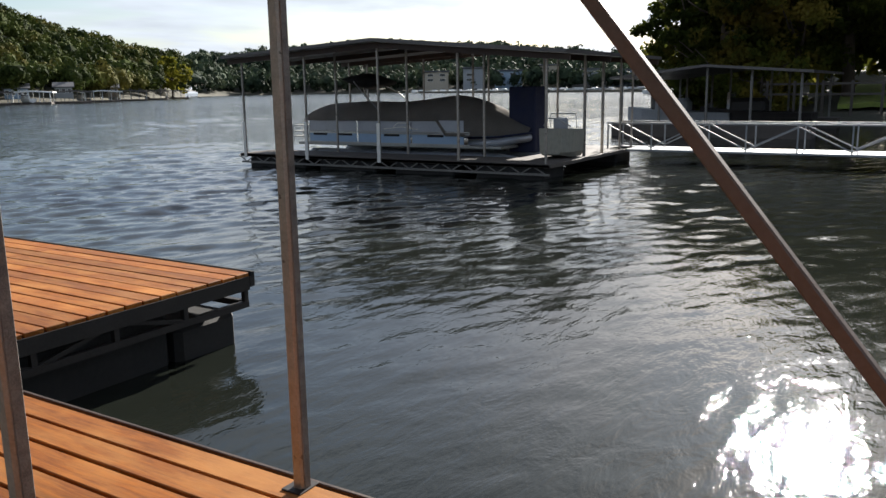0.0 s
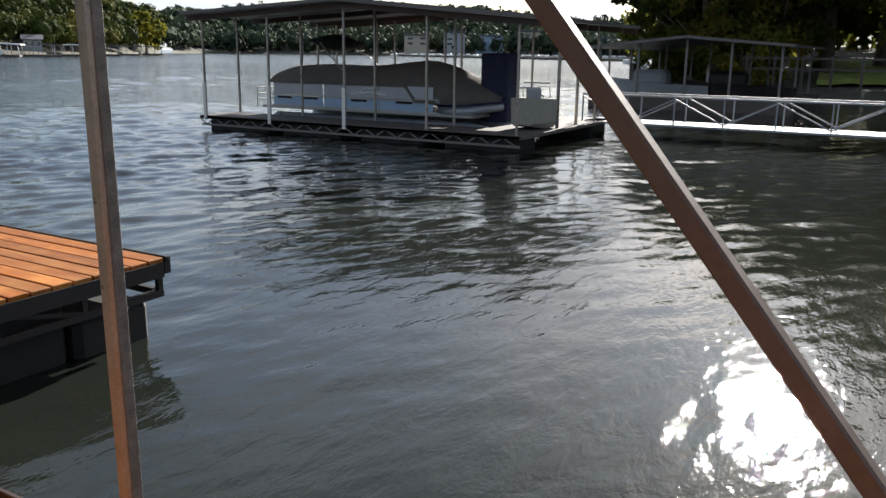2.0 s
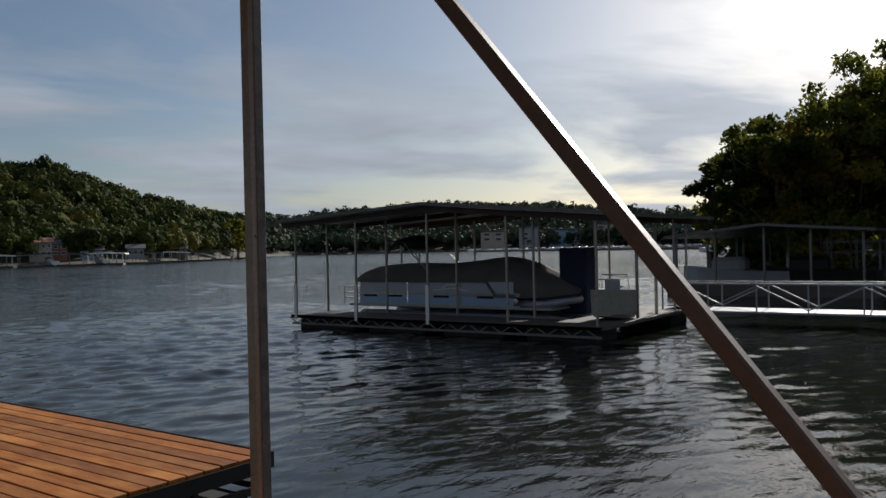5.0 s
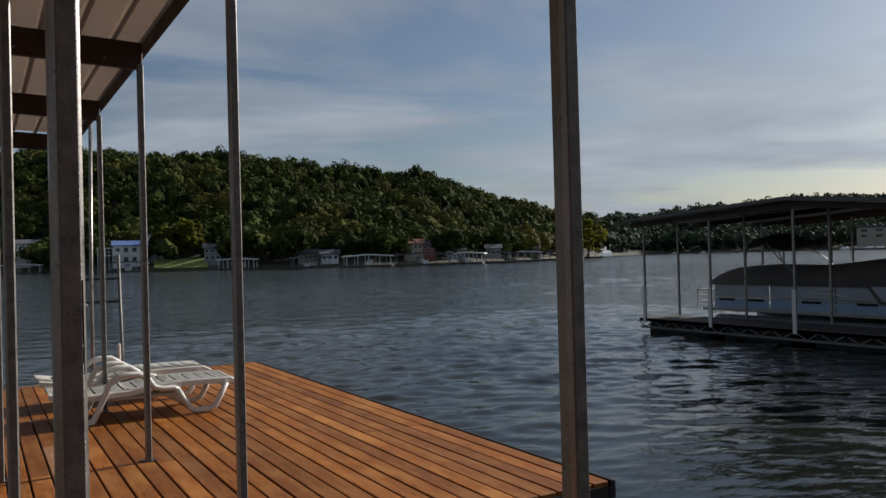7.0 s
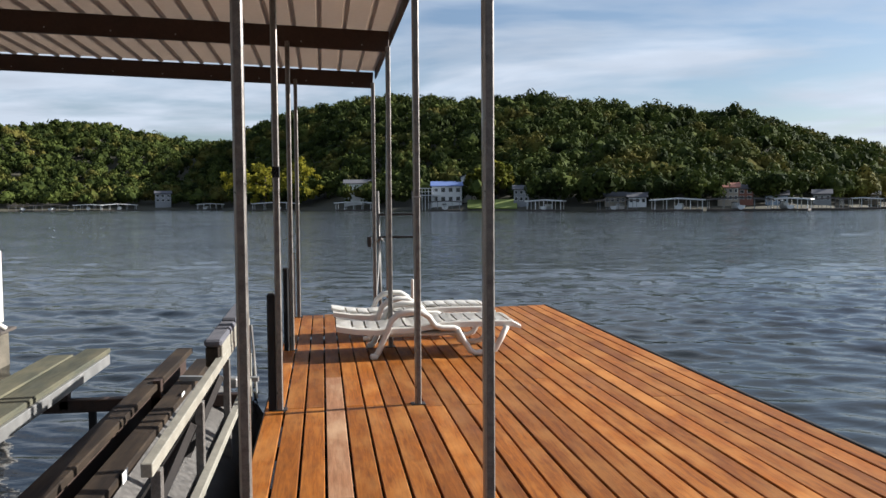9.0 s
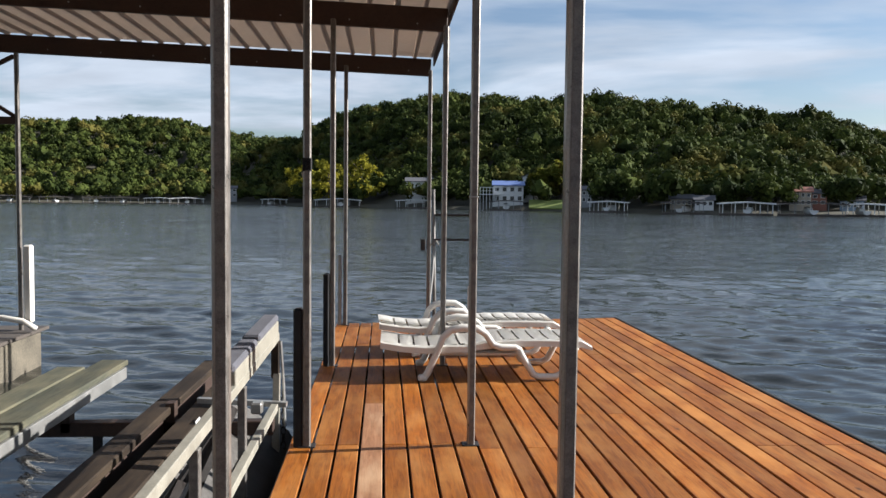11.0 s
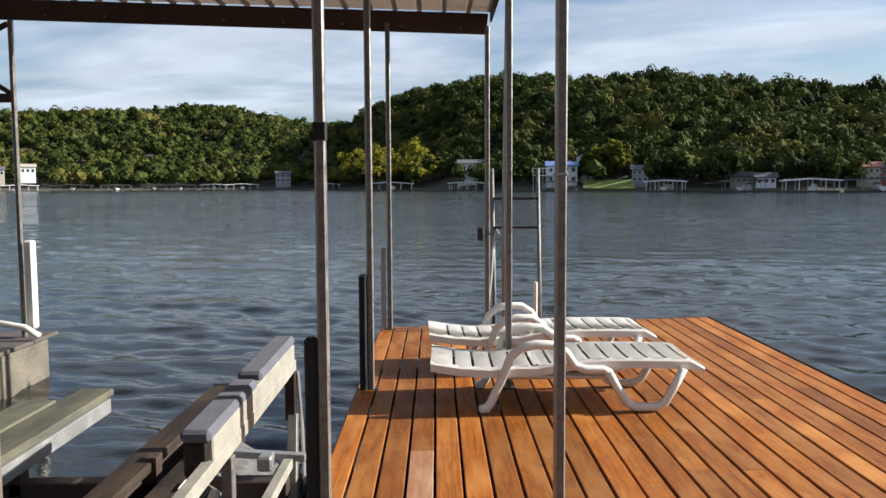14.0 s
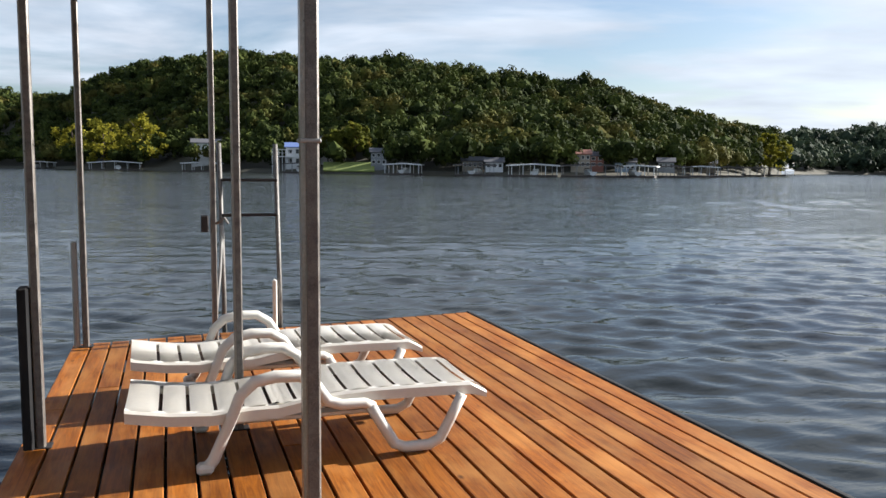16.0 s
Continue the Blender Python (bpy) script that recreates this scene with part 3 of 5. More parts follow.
# denser woods behind them
blocks = []
for k in range(330):
    wx, wy = rng.uniform(60, 112), rng.uniform(-75, 30)
    if wy > 0.24 * wx - 3 or abs(wy - 1.6) < 2.6 and wx < 80:
        continue
    rad = rng.uniform(2.6, 4.4)
    p = LOW_CROWNS[k % 5] * np.array([rad, rad, rad * 1.2]) + np.array((wx, wy, bank_z(wx - 42) + rng.uniform(1.5, 11.0)))
    blocks.append(p.reshape(-1, 3))
v = np.concatenate(blocks)
from_arrays("woods", v, np.arange(len(v)).reshape(-1, 3), M_LEAF, "shaded woods behind the lakeside trees", "woods", "stuff")
# yellow trees at the far shore
for k, (az, back, th, trd) in enumerate([(-3.9, 9, 19, 8.0), (-1.6, 8, 20, 8.5), (-5.6, 16, 18, 7.0), (40.2, 6, 15, 6.5), (11.0, 16, 12, 4.5), (12.4, 22, 13, 4.8)]):
    d = shore(az)[0] + back
    p = polar(az, d, rise(az, d) - 0.3)
    tree("tree", p.x, p.y, p.z, th, trd, 160 + k, M_YELLOW if k < 4 else M_LEAF, "yellowing shoreline tree standing before darker woods", clumps=46, leaves=50, leaf=0.6, low=0.15)

# ---------- houses and docks along the far shore ----------


def window(parent, m, w, h):
    fr = B()
    for lo, hi in (((-w / 2 - 0.1, 0, -h / 2 - 0.1), (w / 2 + 0.1, 0.12, -h / 2)), ((-w / 2 - 0.1, 0, h / 2), (w / 2 + 0.1, 0.12, h / 2 + 0.1)),
                   ((-w / 2 - 0.1, 0, -h / 2), (-w / 2, 0.12, h / 2)), ((w / 2, 0, -h / 2), (w / 2 + 0.1, 0.12, h / 2))):
        block(fr, lo, hi)
    wn = part("window", fr, M_WPAINT, parent)
    wn.matrix_basis = m
    gl = B()
    block(gl, (-w / 2, 0.04, -h / 2), (w / 2, 0.08, h / 2))
    part("pane", gl, M_GLASS, wn)


def house(az, back, up, w, d, h, wall, roof, label, rows=2, cols=3, ridge_along=True, porch=False, turn=0.0):
    r = shore(az)[0] + back
    p = polar(az, r, WATER + up)
    ob = thing("house", label, "house", m=pose(p.x, p.y, p.z, 0, 0, -az + turn))
    bm = B()
    block(bm, (-w / 2, -d / 2, -4), (w / 2, d / 2, h))
    part("wall", bm, wall, ob)
    bm = B()
    e, k = 0.5, 0.32 * (d if ridge_along else w) / 2 + 0.25
    if ridge_along:
        ngon_prism(bm, [(-d / 2 - e, h - 0.1), (0, h + k), (d / 2 + e, h - 0.1), (d / 2 + e, h + 0.12), (0, h + k + 0.24), (-d / 2 - e, h + 0.12)], 0, -w / 2 - e, w / 2 + e)
    else:
        ngon_prism(bm, [(-w / 2 - e, h - 0.1), (0, h + k), (w / 2 + e, h - 0.1), (w / 2 + e, h + 0.12), (0, h + k + 0.24), (-w / 2 - e, h + 0.12)], 1, -d / 2 - e, d / 2 + e)
    part("roof", bm, roof, ob)
    gb = B()
    if ridge_along:
        ngon_prism(gb, [(-d / 2, h), (d / 2, h), (0, h + k - 0.03)], 0, -w / 2, w / 2)
    else:
        ngon_prism(gb, [(-w / 2, h), (w / 2, h), (0, h + k - 0.03)], 1, -d / 2, d / 2)
    part("gable", gb, wall, ob)
    for i in range(cols):
        for j in range(rows):
            x = -w / 2 + (i + 0.5) * w / cols
            z = h * (j + 0.55) / rows
            window(ob, pose(x, -d / 2 - 0.1, z), min(1.5, w / cols * 0.5), min(1.3, h / rows * 0.45))
    if porch:
        bm = B()
        block(bm, (-w / 2 - 4.2, -d / 2 - 2.6, h * 0.46), (-w / 2 + 2.0, -d / 2 - 0.1, h * 0.5))
        for i in range(7):
            x = -w / 2 - 4.1 + i
            bar(bm, (x, -d / 2 - 2.5, -3), (x, -d / 2 - 2.5, h * 0.85), 0.16)
        bar(bm, (-w / 2 - 4.2, -d / 2 - 2.5, h * 0.68), (-w / 2 + 2, -d / 2 - 2.5, h * 0.68), 0.12)
        bar(bm, (-w / 2 - 4.2, -d / 2 - 2.5, h * 0.87), (-w / 2 + 2, -d / 2 - 2.5, h * 0.87), 0.2)
        part("porch", bm, M_WPAINT, ob, "white two-storey timber porch")
    return ob


house(2.55, 20, 5.2, 10.5, 7, 4.6, M_WPAINT, M_SHINGLE, "white house with a low roof above the shore", 1, 3)
house(8.75, 15, 2.2, 9.5, 7, 5.6, M_WPAINT, M_BLUEROOF, "white two-storey lake house with a blue roof and porch", 2, 4, True, True)
house(10.1, 26, 6.5, 3.4, 5, 4.2, M_WPAINT, M_SHINGLE, "narrow white gabled house among trees", 1, 1, False)
house(11.15, 22, 3.6, 5.2, 6, 4.8, M_TAN, M_SHINGLE, "tan house half hidden by tree trunks", 2, 1)
house(14.0, 12, 2.4, 4.4, 5, 3.8, M_GREYSIDE, M_SHINGLE, "grey two-storey cottage at the water", 2, 3)
house(-10.6, 12, 3.6, 7.5, 6, 4.6, M_GREYSIDE, M_SHINGLE, "grey cottage under dark trees", 2, 3)
house(20.5, 12, 1.8, 5.5, 5, 2.0, M_TAN, M_SHINGLE, "low tan cottage on the bank", 1, 4)
house(22.0, 10, 1.6, 4.5, 5, 1.9, M_WPAINT, M_SHINGLE, "low white cottage on the bank", 1, 3)
house(27.9, 13, 2.2, 5.0, 5, 3.6, M_TAN, M_REDSIDE, "tan house with red-brown decks above a dock", 2, 4)
house(29.0, 16, 2.4, 3.6, 5, 3.0, M_REDSIDE, M_SHINGLE, "red-brown cottage beside a tan house", 2, 2)
house(30.9, 11, 1.5, 5.2, 5, 2.2, M_BLUESIDE, M_SHINGLE, "blue-grey cottage near the water", 1, 4)
house(33.6, 12, 1.8, 4.2, 5, 2.2, M_GREYSIDE, M_SHINGLE, "grey cottage near the point", 1, 3)
house(36.4, 12, 1.8, 4.0, 5, 2.0, M_TAN, M_SHINGLE, "small tan cottage near the point", 1, 3)
house(-26.6, 16, 8.0, 9, 7, 4.0, M_WPAINT, M_TAN, "white house on the farther shore", 1, 4)
house(-28.2, 14, 7.0, 7, 7, 3.6, M_TAN, M_SHINGLE, "yellowish house on the farther shore", 1, 3)


def far_dock(az, w, d, white, label, boat=True, h=2.5, out=7.0):
    r = shore(az)[0] - out
    p = polar(az, r, WATER)
    ob = thing("boat_dock", label, "boat dock", "docks along the far shore", pose(p.x, p.y, p.z, 0, 0, -az + rng.uniform(-8, 8)))
    bm = B()
    block(bm, (-w / 2, -d / 2, -0.1), (w / 2, d / 2, 0.45))
    part("deck", bm, M_GREYWOOD, ob)
    bm = B()
    ngon_prism(bm, [(-w / 2 - 0.5, h), (0, h + 0.035 * w), (w / 2 + 0.5, h), (w / 2 + 0.5, h + 0.3), (0, h + 0.035 * w + 0.3), (-w / 2 - 0.5, h + 0.3)], 1, -d / 2 - 0.4, d / 2 + 0.4)
    part("roof", bm, M_WPAINT if white else M_ROOFDARK, ob)
    for i in range(5):
        for s in (-1, 1):
            bm = B()
            x = -w / 2 + 0.15 + i * (w - 0.3) / 4
            bar(bm, (x, s * (d / 2 - 0.15), 0.4), (x, s * (d / 2 - 0.15), h + 0.1 + 0.035 * w * (1 - abs(2 * x / w))), 0.18 if white else 0.12)
            part("post", bm, M_WPAINT if white else M_GREYSIDE, ob)
    if boat:
        bw = w * 0.3
        hull(p + polar(az, -0.6, 0.55) + Vector((rng.uniform(-0.15, 0.15) * w, 0, 0)), min(6.0, w * 0.6), 2.0, rng.uniform(60, 120) - az, M_WPAINT)
    return ob


def hull(at, length, beam, turn, material, label="small white motorboat moored at a dock"):
    """A small motorboat: hull with a pointed bow, a cabin and a windscreen."""
    ob = thing("motorboat", label, "boat", "far motorboats", pose(at[0], at[1], at[2], 0, 0, turn))
    bm = B()
    n = 7
    rows = []
    for i in range(n):
        u = i / (n - 1)
        wd = beam / 2 * (1 - max(0, (u - 0.5) / 0.5) ** 2 * 0.96)
        x = (u - 0.5) * length
        sheer = 0.75 + 0.25 * u * u
        rows.append([bm.verts.new((x, -wd, sheer)), bm.verts.new((x, -wd * 0.75, 0.1)), bm.verts.new((x, 0, -0.25 + 0.3 * u ** 3)), bm.verts.new((x, wd * 0.75, 0.1)), bm.verts.new((x, wd, sheer))])
    for a, b in zip(rows, rows[1:]):
        for k in range(4):
            bm.faces.new((a[k], b[k], b[k + 1], a[k + 1]))
        bm.faces.new((a[4], b[4], b[0], a[0]))
    bm.faces.new(rows[0])
    bmesh.ops.recalc_face_normals(bm, faces=bm.faces[:])
    part("hull", bm, material, ob)
    bm = B()
    block(bm, (-0.1 * length, -beam * 0.33, 0.7), (0.22 * length, beam * 0.33, 1.35), 0.15)
    part("cabin", bm, material, ob)
    bm = B()
    block(bm, (0.20 * length, -beam * 0.3, 0.85), (0.235 * length, beam * 0.3, 1.6), 0.02)
    part("windscreen", bm, M_GLASS, ob)
    return ob


for az, w, white, boat in [(-29.6, 14, False, True), (-27.0, 16, True, True), (-24.0, 18, False, True), (-21.4, 14, False, True), (-19.0, 12, False, True), (-17.4, 15, False, True), (-15.2, 12, True, True), (-13.4, 16, True, True),
                           (-7.6, 11, True, True), (-3.2, 17, True, True), (2.2, 12, True, False), (8.6, 9, False, True), (15.7, 9, True, True), (20.6, 9, False, True),
                           (24.6, 11, True, True), (28.6, 14, False, True), (31.7, 9, True, True), (34.0, 8, False, False), (35.8, 9, True, False), (37.6, 9, False, False), (39.0, 9, False, False), (40.3, 10, False, False)]:
    far_dock(az, w, 7, white, "white-roofed covered boat dock at the wooded shore" if white else "dark-roofed covered boat dock at the wooded shore", boat)
# shore lawn by the white house
bm = B()
for a0 in (10.2, 10.9, 11.6, 12.3, 13.0):
    p, q = polar(a0, shore(a0)[0] + 1, WATER + 0.9), polar(a0 + 0.7, shore(a0 + 0.7)[0] + 1, WATER + 0.9)
    p2, q2 = polar(a0, shore(a0)[0] + 14, WATER + 3.4), polar(a0 + 0.7, shore(a0 + 0.7)[0] + 14, WATER + 3.4)
    bm.faces.new([bm.verts.new(v) for v in (p, q, q2, p2)])
bmesh.ops.remove_doubles(bm, verts=bm.verts[:], dist=0.01)
bmesh.ops.solidify(bm, geom=bm.faces[:], thickness=0.3)
tagged(part("lawn", bm, M_GRASS), "sloping lawn in front of lake houses", "lawn", kind="structure")

# ---------- marina across the bay ----------
for k in range(26):
    az = 56.5 + k * 0.62 + rng.uniform(-0.15, 0.15)
    p = polar(az, 470 + rng.uniform(-12, 12), WATER + 0.3)
    hull(p, rng.uniform(9, 14), rng.uniform(3.2, 4.6), rng.uniform(0, 180), M_WPAINT, "white cabin cruiser at the distant marina")
for k, (az, w, h) in enumerate([(58.0, 16, 7), (60.6, 14, 9), (63.0, 18, 7), (65.8, 12, 10), (68.2, 18, 7), (70.8, 14, 6)]):
    p = polar(az, 555, WATER + 6)
    ob = thing("apartment_building", "pale multi-storey lakeside building across the bay", "building", m=pose(p.x, p.y, p.z, 0, 0, -az))
    bm = B()
    block(bm, (-w / 2, -7, -8), (w / 2, 7, h))
    part("wall", bm, (M_TAN, M_GREYSIDE, M_BLUESIDE)[k % 3], ob)
    bm = B()
    block(bm, (-w / 2 - 0.8, -8, h), (w / 2 + 0.8, 8, h + 0.9), 0.2)
    part("roof", bm, M_SHINGLE, ob)
    for j in range(int(h // 3.2)):
        for i in range(int(w // 8)):
            window(ob, pose(-w / 2 + 4 + i * 8, -7.1, 1.8 + j * 3.2), 3.6, 1.5)
bm = B()
p, q = polar(57, 430, WATER), polar(78, 250, WATER)
bar(bm, p + Vector((0, 0, 0.3)), q + Vector((0, 0, 0.3)), 3.0, 1.0)
tagged(part("breakwater", bm, M_CONC), "long low grey breakwater dock in the bay", "breakwater", kind="structure")
for k, az in enumerate((74.0, 74.8, 75.3, 73.2)):
    hull(polar(az, 140 + 14 * k, WATER + 0.2), 5.5, 2.0, 30 * k, M_WPAINT, "small moored motorboat in the bay")

# ---------- swim deck and walkway ----------
LX, PX = -0.51, 0.51
POST_Y = [0.0, 2.66, 5.28, 7.75, 10.25]
DECK_L, PITCH, NROW = -0.625, 0.1473, 25
WALK_ROWS = 8
NEAR = 2.8


def far_end(x):
    return 10.36 + (x - DECK_L) / 3.68 * 0.55


bm = B()
# joists and rims of the frame, in dark steel angle
for y in np.arange(-5.6, 2.5, 0.9):
    bar(bm, (DECK_L + 0.03, y, -0.085), (0.53, y, -0.085), 0.05, 0.09)
for y in np.arange(NEAR + 0.08, 10.3, 0.82):
    bar(bm, (DECK_L + 0.03, y, -0.085), (3.02, y, -0.085), 0.05, 0.09)
bar(bm, (3.085, NEAR, -0.062), (3.085, far_end(3.05), -0.062), 0.05, 0.12)
bar(bm, (0.56, -5.8, -0.085), (0.56, NEAR, -0.085), 0.04, 0.10)
bar(bm, (DECK_L + 0.01, -0.5, -0.085), (DECK_L + 0.01, 10.35, -0.085), 0.04, 0.10)
bar(bm, (DECK_L, 10.36, -0.085), (3.06, far_end(3.06), -0.085), 0.05, 0.10)
bar(bm, (0.56, NEAR + 0.012, -0.085), (3.04, NEAR + 0.012, -0.085), 0.05, 0.11)
bar(bm, (0.56, NEAR + 0.03, -0.26), (3.04, NEAR + 0.03, -0.26), 0.05, 0.05)
bar(bm, (3.04, NEAR + 0.1, -0.26), (3.04, 10.5, -0.26), 0.05, 0.05)
for x in (0.62, 1.2, 1.8, 2.4, 3.02):
    bar(bm, (x, NEAR + 0.03, -0.1), (x, NEAR + 0.03, -0.27), 0.04)
for x0, x1 in ((0.62, 1.2), (1.8, 1.2), (1.8, 2.4)):
    bar(bm, (x0, NEAR + 0.03, -0.11), (x1, NEAR + 0.03, -0.25), 0.03)
for y in np.arange(NEAR + 0.9, 10.3, 1.2):
    bar(bm, (3.04, y, -0.1), (3.04, y, -0.27), 0.04)
deck = tagged(part("floor", bm, M_DARKSTEEL), "orange-stained plank swim deck on a dark steel float frame", "deck", kind="structure")
for lo, hi in (((0.6, NEAR + 0.14, WATER - 0.35), (2.35, 4.6, -0.15)), ((2.37, NEAR + 0.09, WATER - 0.35), (2.98, 4.9, -0.30)), ((0.7, 5.4, WATER - 0.35), (2.7, 7.4, -0.36)), ((0.7, 8.2, WATER - 0.35), (2.7, 10.1, -0.36)),
               ((-0.55, 0.4, WATER - 0.35), (0.45, 2.4, -0.36)), ((-0.55, -5.4, WATER - 0.35), (0.45, -1.6, -0.36)), ((-0.55, 3.2, WATER - 0.35), (0.45, 9.8, -0.36))):
    bm = B()
    block(bm, lo, hi, 0.05)
    fl = part("dock_float", bm, M_FLOAT)
    tagged(fl, "black encased foam float under the deck frame", "float", "floats under the deck")

# black rubber strip along the open edges
bm = B()
bar(bm, (3.075, NEAR - 0.01, -0.012), (3.075, far_end(3.06) + 0.02, -0.012), 0.034, 0.04, 0.006)
tagged(part("trim_deck_edge", bm, M_BLACK), "black rubber strip along the deck edge", "trim", kind="structure")
bm = B()
bar(bm, (1.2, far_end(1.2) + 0.03, -0.02), (3.09, far_end(3.09) + 0.03, -0.02), 0.03, 0.035, 0.006)
tagged(part("trim_deck_end", bm, M_BLACK), "black rubber strip along the deck's far end", "trim", kind="structure")
bm = B()
bar(bm, (0.585, -5.8, -0.025), (0.585, NEAR - 0.02, -0.025), 0.02, 0.04, 0.004)
tagged(part("trim_walk_edge", bm, M_RUST), "dark strip along the walkway edge", "trim", kind="structure")

# cross walkway behind the slip, under the walker
bm = B()
for y in np.arange(-3.3, -0.5, 0.6):
    bar(bm, (-9, y, -0.085), (DECK_L, y, -0.085), 0.05, 0.09)
bar(bm, (-9, -0.53, -0.085), (DECK_L, -0.53, -0.085), 0.04, 0.10)
cross = tagged(part("floor_cross_walk", bm, M_DARKSTEEL), "stained plank cross walkway on a steel frame", "walkway", kind="structure")

# ---------- posts ----------


def post(x, y, top, label, w=0.048, base=-0.12, turn=0.0):
    ob = thing("dock_post", label, "post", "roof posts", pose(x, y, 0, 0, 0, turn))
    bm = B()
    block(bm, (-w / 2, -w / 2, base), (w / 2, w / 2, top), 0.008)
    part("tube", bm, M_STEEL, ob)
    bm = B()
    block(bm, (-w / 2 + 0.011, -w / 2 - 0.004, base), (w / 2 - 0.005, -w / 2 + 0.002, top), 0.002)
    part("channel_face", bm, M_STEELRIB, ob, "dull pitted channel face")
    bm = B()
    block(bm, (-w / 2 - 0.03, -w / 2 - 0.012, 0.0), (w / 2 + 0.03, w / 2 + 0.03, 0.008), 0.003)
    part("base_plate", bm, M_DARKSTEEL, ob)
    return ob


def roof_z(x):
    return 3.13 - 0.034 * (x - 0.41)


for k, y in enumerate(POST_Y):
    for x in (LX, PX):
        post(x, y, roof_z(x), "galvanized square steel post standing on the plank deck")
post(PX, -2.62, roof_z(PX), "galvanized square steel post beside the diagonal brace")

# old black tar patch on the inner post at the slip's corner
bm = B()
tg = random.Random(4)
left, right = [], []
wd = 0.004
for i in range(45):
    z = 1.38 + i * 0.0034
    wd = min(0.011, max(0.0015, wd + tg.uniform(-0.003, 0.003)))
    right.append(bm.verts.new((LX + 0.020, -0.0275, z)))
    left.append(bm.verts.new((LX + 0.020 - wd, -0.0275, z)))
for i in range(44):
    bm.faces.new((left[i], right[i], right[i + 1], left[i + 1]))
bmesh.ops.solidify(bm, geom=bm.faces[:], thickness=0.0015)
tagged(part("tar_patch", bm, M_BLACK), "ragged black tar patch on a steel post", "stain")

# diagonal brace in the plane of the outer posts
bm = B()
bar(bm, (PX + 0.002, -0.02, 2.975), (PX + 0.002, -2.44, -0.03), 0.038, 0.042, 0.005, up=(1, 0, 0))
brace = thing("diagonal_brace", "brown painted steel diagonal brace between roof and deck", "brace")
part("tube", bm, M_BRACE, brace)
for (y0, z0), lab in (((-0.06, 2.90), "top"), ((-2.42, 0.02), "foot")):
    bm = B()
    block(bm, (PX + 0.028, y0 - 0.09, z0 - 0.06), (PX + 0.036, y0 + 0.06, z0 + 0.09), 0.003)
    part("gusset_plate", bm, M_DARKSTEEL, brace)
    for dy in (-0.04, 0.02):
        bm = B()
        pipe(bm, [(PX + 0.034, y0 + dy, z0 + 0.01), (PX + 0.046, y0 + dy, z0 + 0.01)], 0.010, 6)
        part("bolt", bm, M_ALU, brace)

# ---------- roof over the slip ----------
ROOF_R, ROOF_L, ROOF_N, ROOF_F = 0.56, -9.0, -4.6, 10.62
slope = lambda x: roof_z(x) + 0.02
bm = B()
# ribbed sheets; ribs run along y
xs, prof = ROOF_R, []
while xs > ROOF_L:
    prof += [(xs, 0.0), (xs - 0.20, 0.0), (xs - 0.215, -0.03), (xs - 0.245, -0.03), (xs - 0.26, 0.0)]
    xs -= 0.26
ring = []
for y in (ROOF_N, ROOF_F):
    ring.append([bm.verts.new((x, y, slope(x) + 0.20 + dz)) for x, dz in prof])
for i in range(len(prof) - 1):
    bm.faces.new((ring[0][i], ring[1][i], ring[1][i + 1], ring[0][i + 1]))
bmesh.ops.solidify(bm, geom=bm.faces[:], thickness=-0.006)
tagged(part("ceiling_roof_sheets", bm, M_ROOFPANEL), "tan ribbed metal roof sheets over the boat slip", "roof", kind="structure")
for y in (ROOF_N + 0.12, -2.4, 0.1, 2.7, 5.3, 7.85, 10.5):
    bm = B()
    bar(bm, (ROOF_R - 0.03, y, slope(ROOF_R - 0.03) + 0.05), (ROOF_L, y, slope(ROOF_L) + 0.05), 0.06, 0.21, 0.006)
    ob = part("roof_beam", bm, M_RUST)
    tagged(ob, "brown steel roof beam with bolt holes", "beam", "roof beams")
    for i in range(14):
        x = 0.25 - i * 0.62
        bm = B()
        pipe(bm, [(x, y - 0.036, slope(x) + 0.0), (x, y - 0.028, slope(x) + 0.0)], 0.008, 6)
        part("bolt", bm, M_ALU, ob)
bm = B()
bar(bm, (ROOF_R + 0.012, ROOF_N, slope(ROOF_R) + 0.155), (ROOF_R + 0.012, ROOF_F, slope(ROOF_R) + 0.155), 0.02, 0.12)
tagged(part("trim_roof_edge", bm, M_RUST), "brown folded metal trim along the roof edge", "trim", kind="structure")
# outer row of posts of the slip, on the far finger
for y in (2.7, 6.6, 10.5):
    post(-4.47, y, roof_z(-4.47), "galvanized steel post on the neighbouring finger")
bm = B()
bar(bm, (-4.47, 10.5, 2.45), (-8.9, 10.5, 2.45), 0.05, 0.09)
tagged(part("roof_tie", bm, M_RUST), "brown steel tie beam of the roof truss", "beam")
bm = B()
bar(bm, (-4.5, 10.5, 2.5), (-5.6, 10.5, 3.2), 0.045)
tagged(part("roof_strut", bm, M_RUST), "brown diagonal roof strut", "brace", "roof struts")
bm = B()
bar(bm, (-4.5, 10.5, 3.22), (-5.9, 10.5, 2.5), 0.045)
tagged(part("roof_strut", bm, M_RUST), "brown diagonal roof strut", "brace", "roof struts")
# the finger itself
bm = B()
block(bm, (-9.0, -0.5, WATER - 0.3), (-4.33, 10.75, -0.14), 0.03)
finger = tagged(part("floor_finger", bm, M_CONC), "stained concrete-sided float of the neighbouring finger", "dock finger", kind="structure")
bm = B()
block(bm, (-4.40, 10.40, 0.0), (-4.30, 10.50, 0.95), 0.02)
tagged(part("dock_fender", bm, M_WHITE), "white plastic fender strapped to a dock post", "fender")
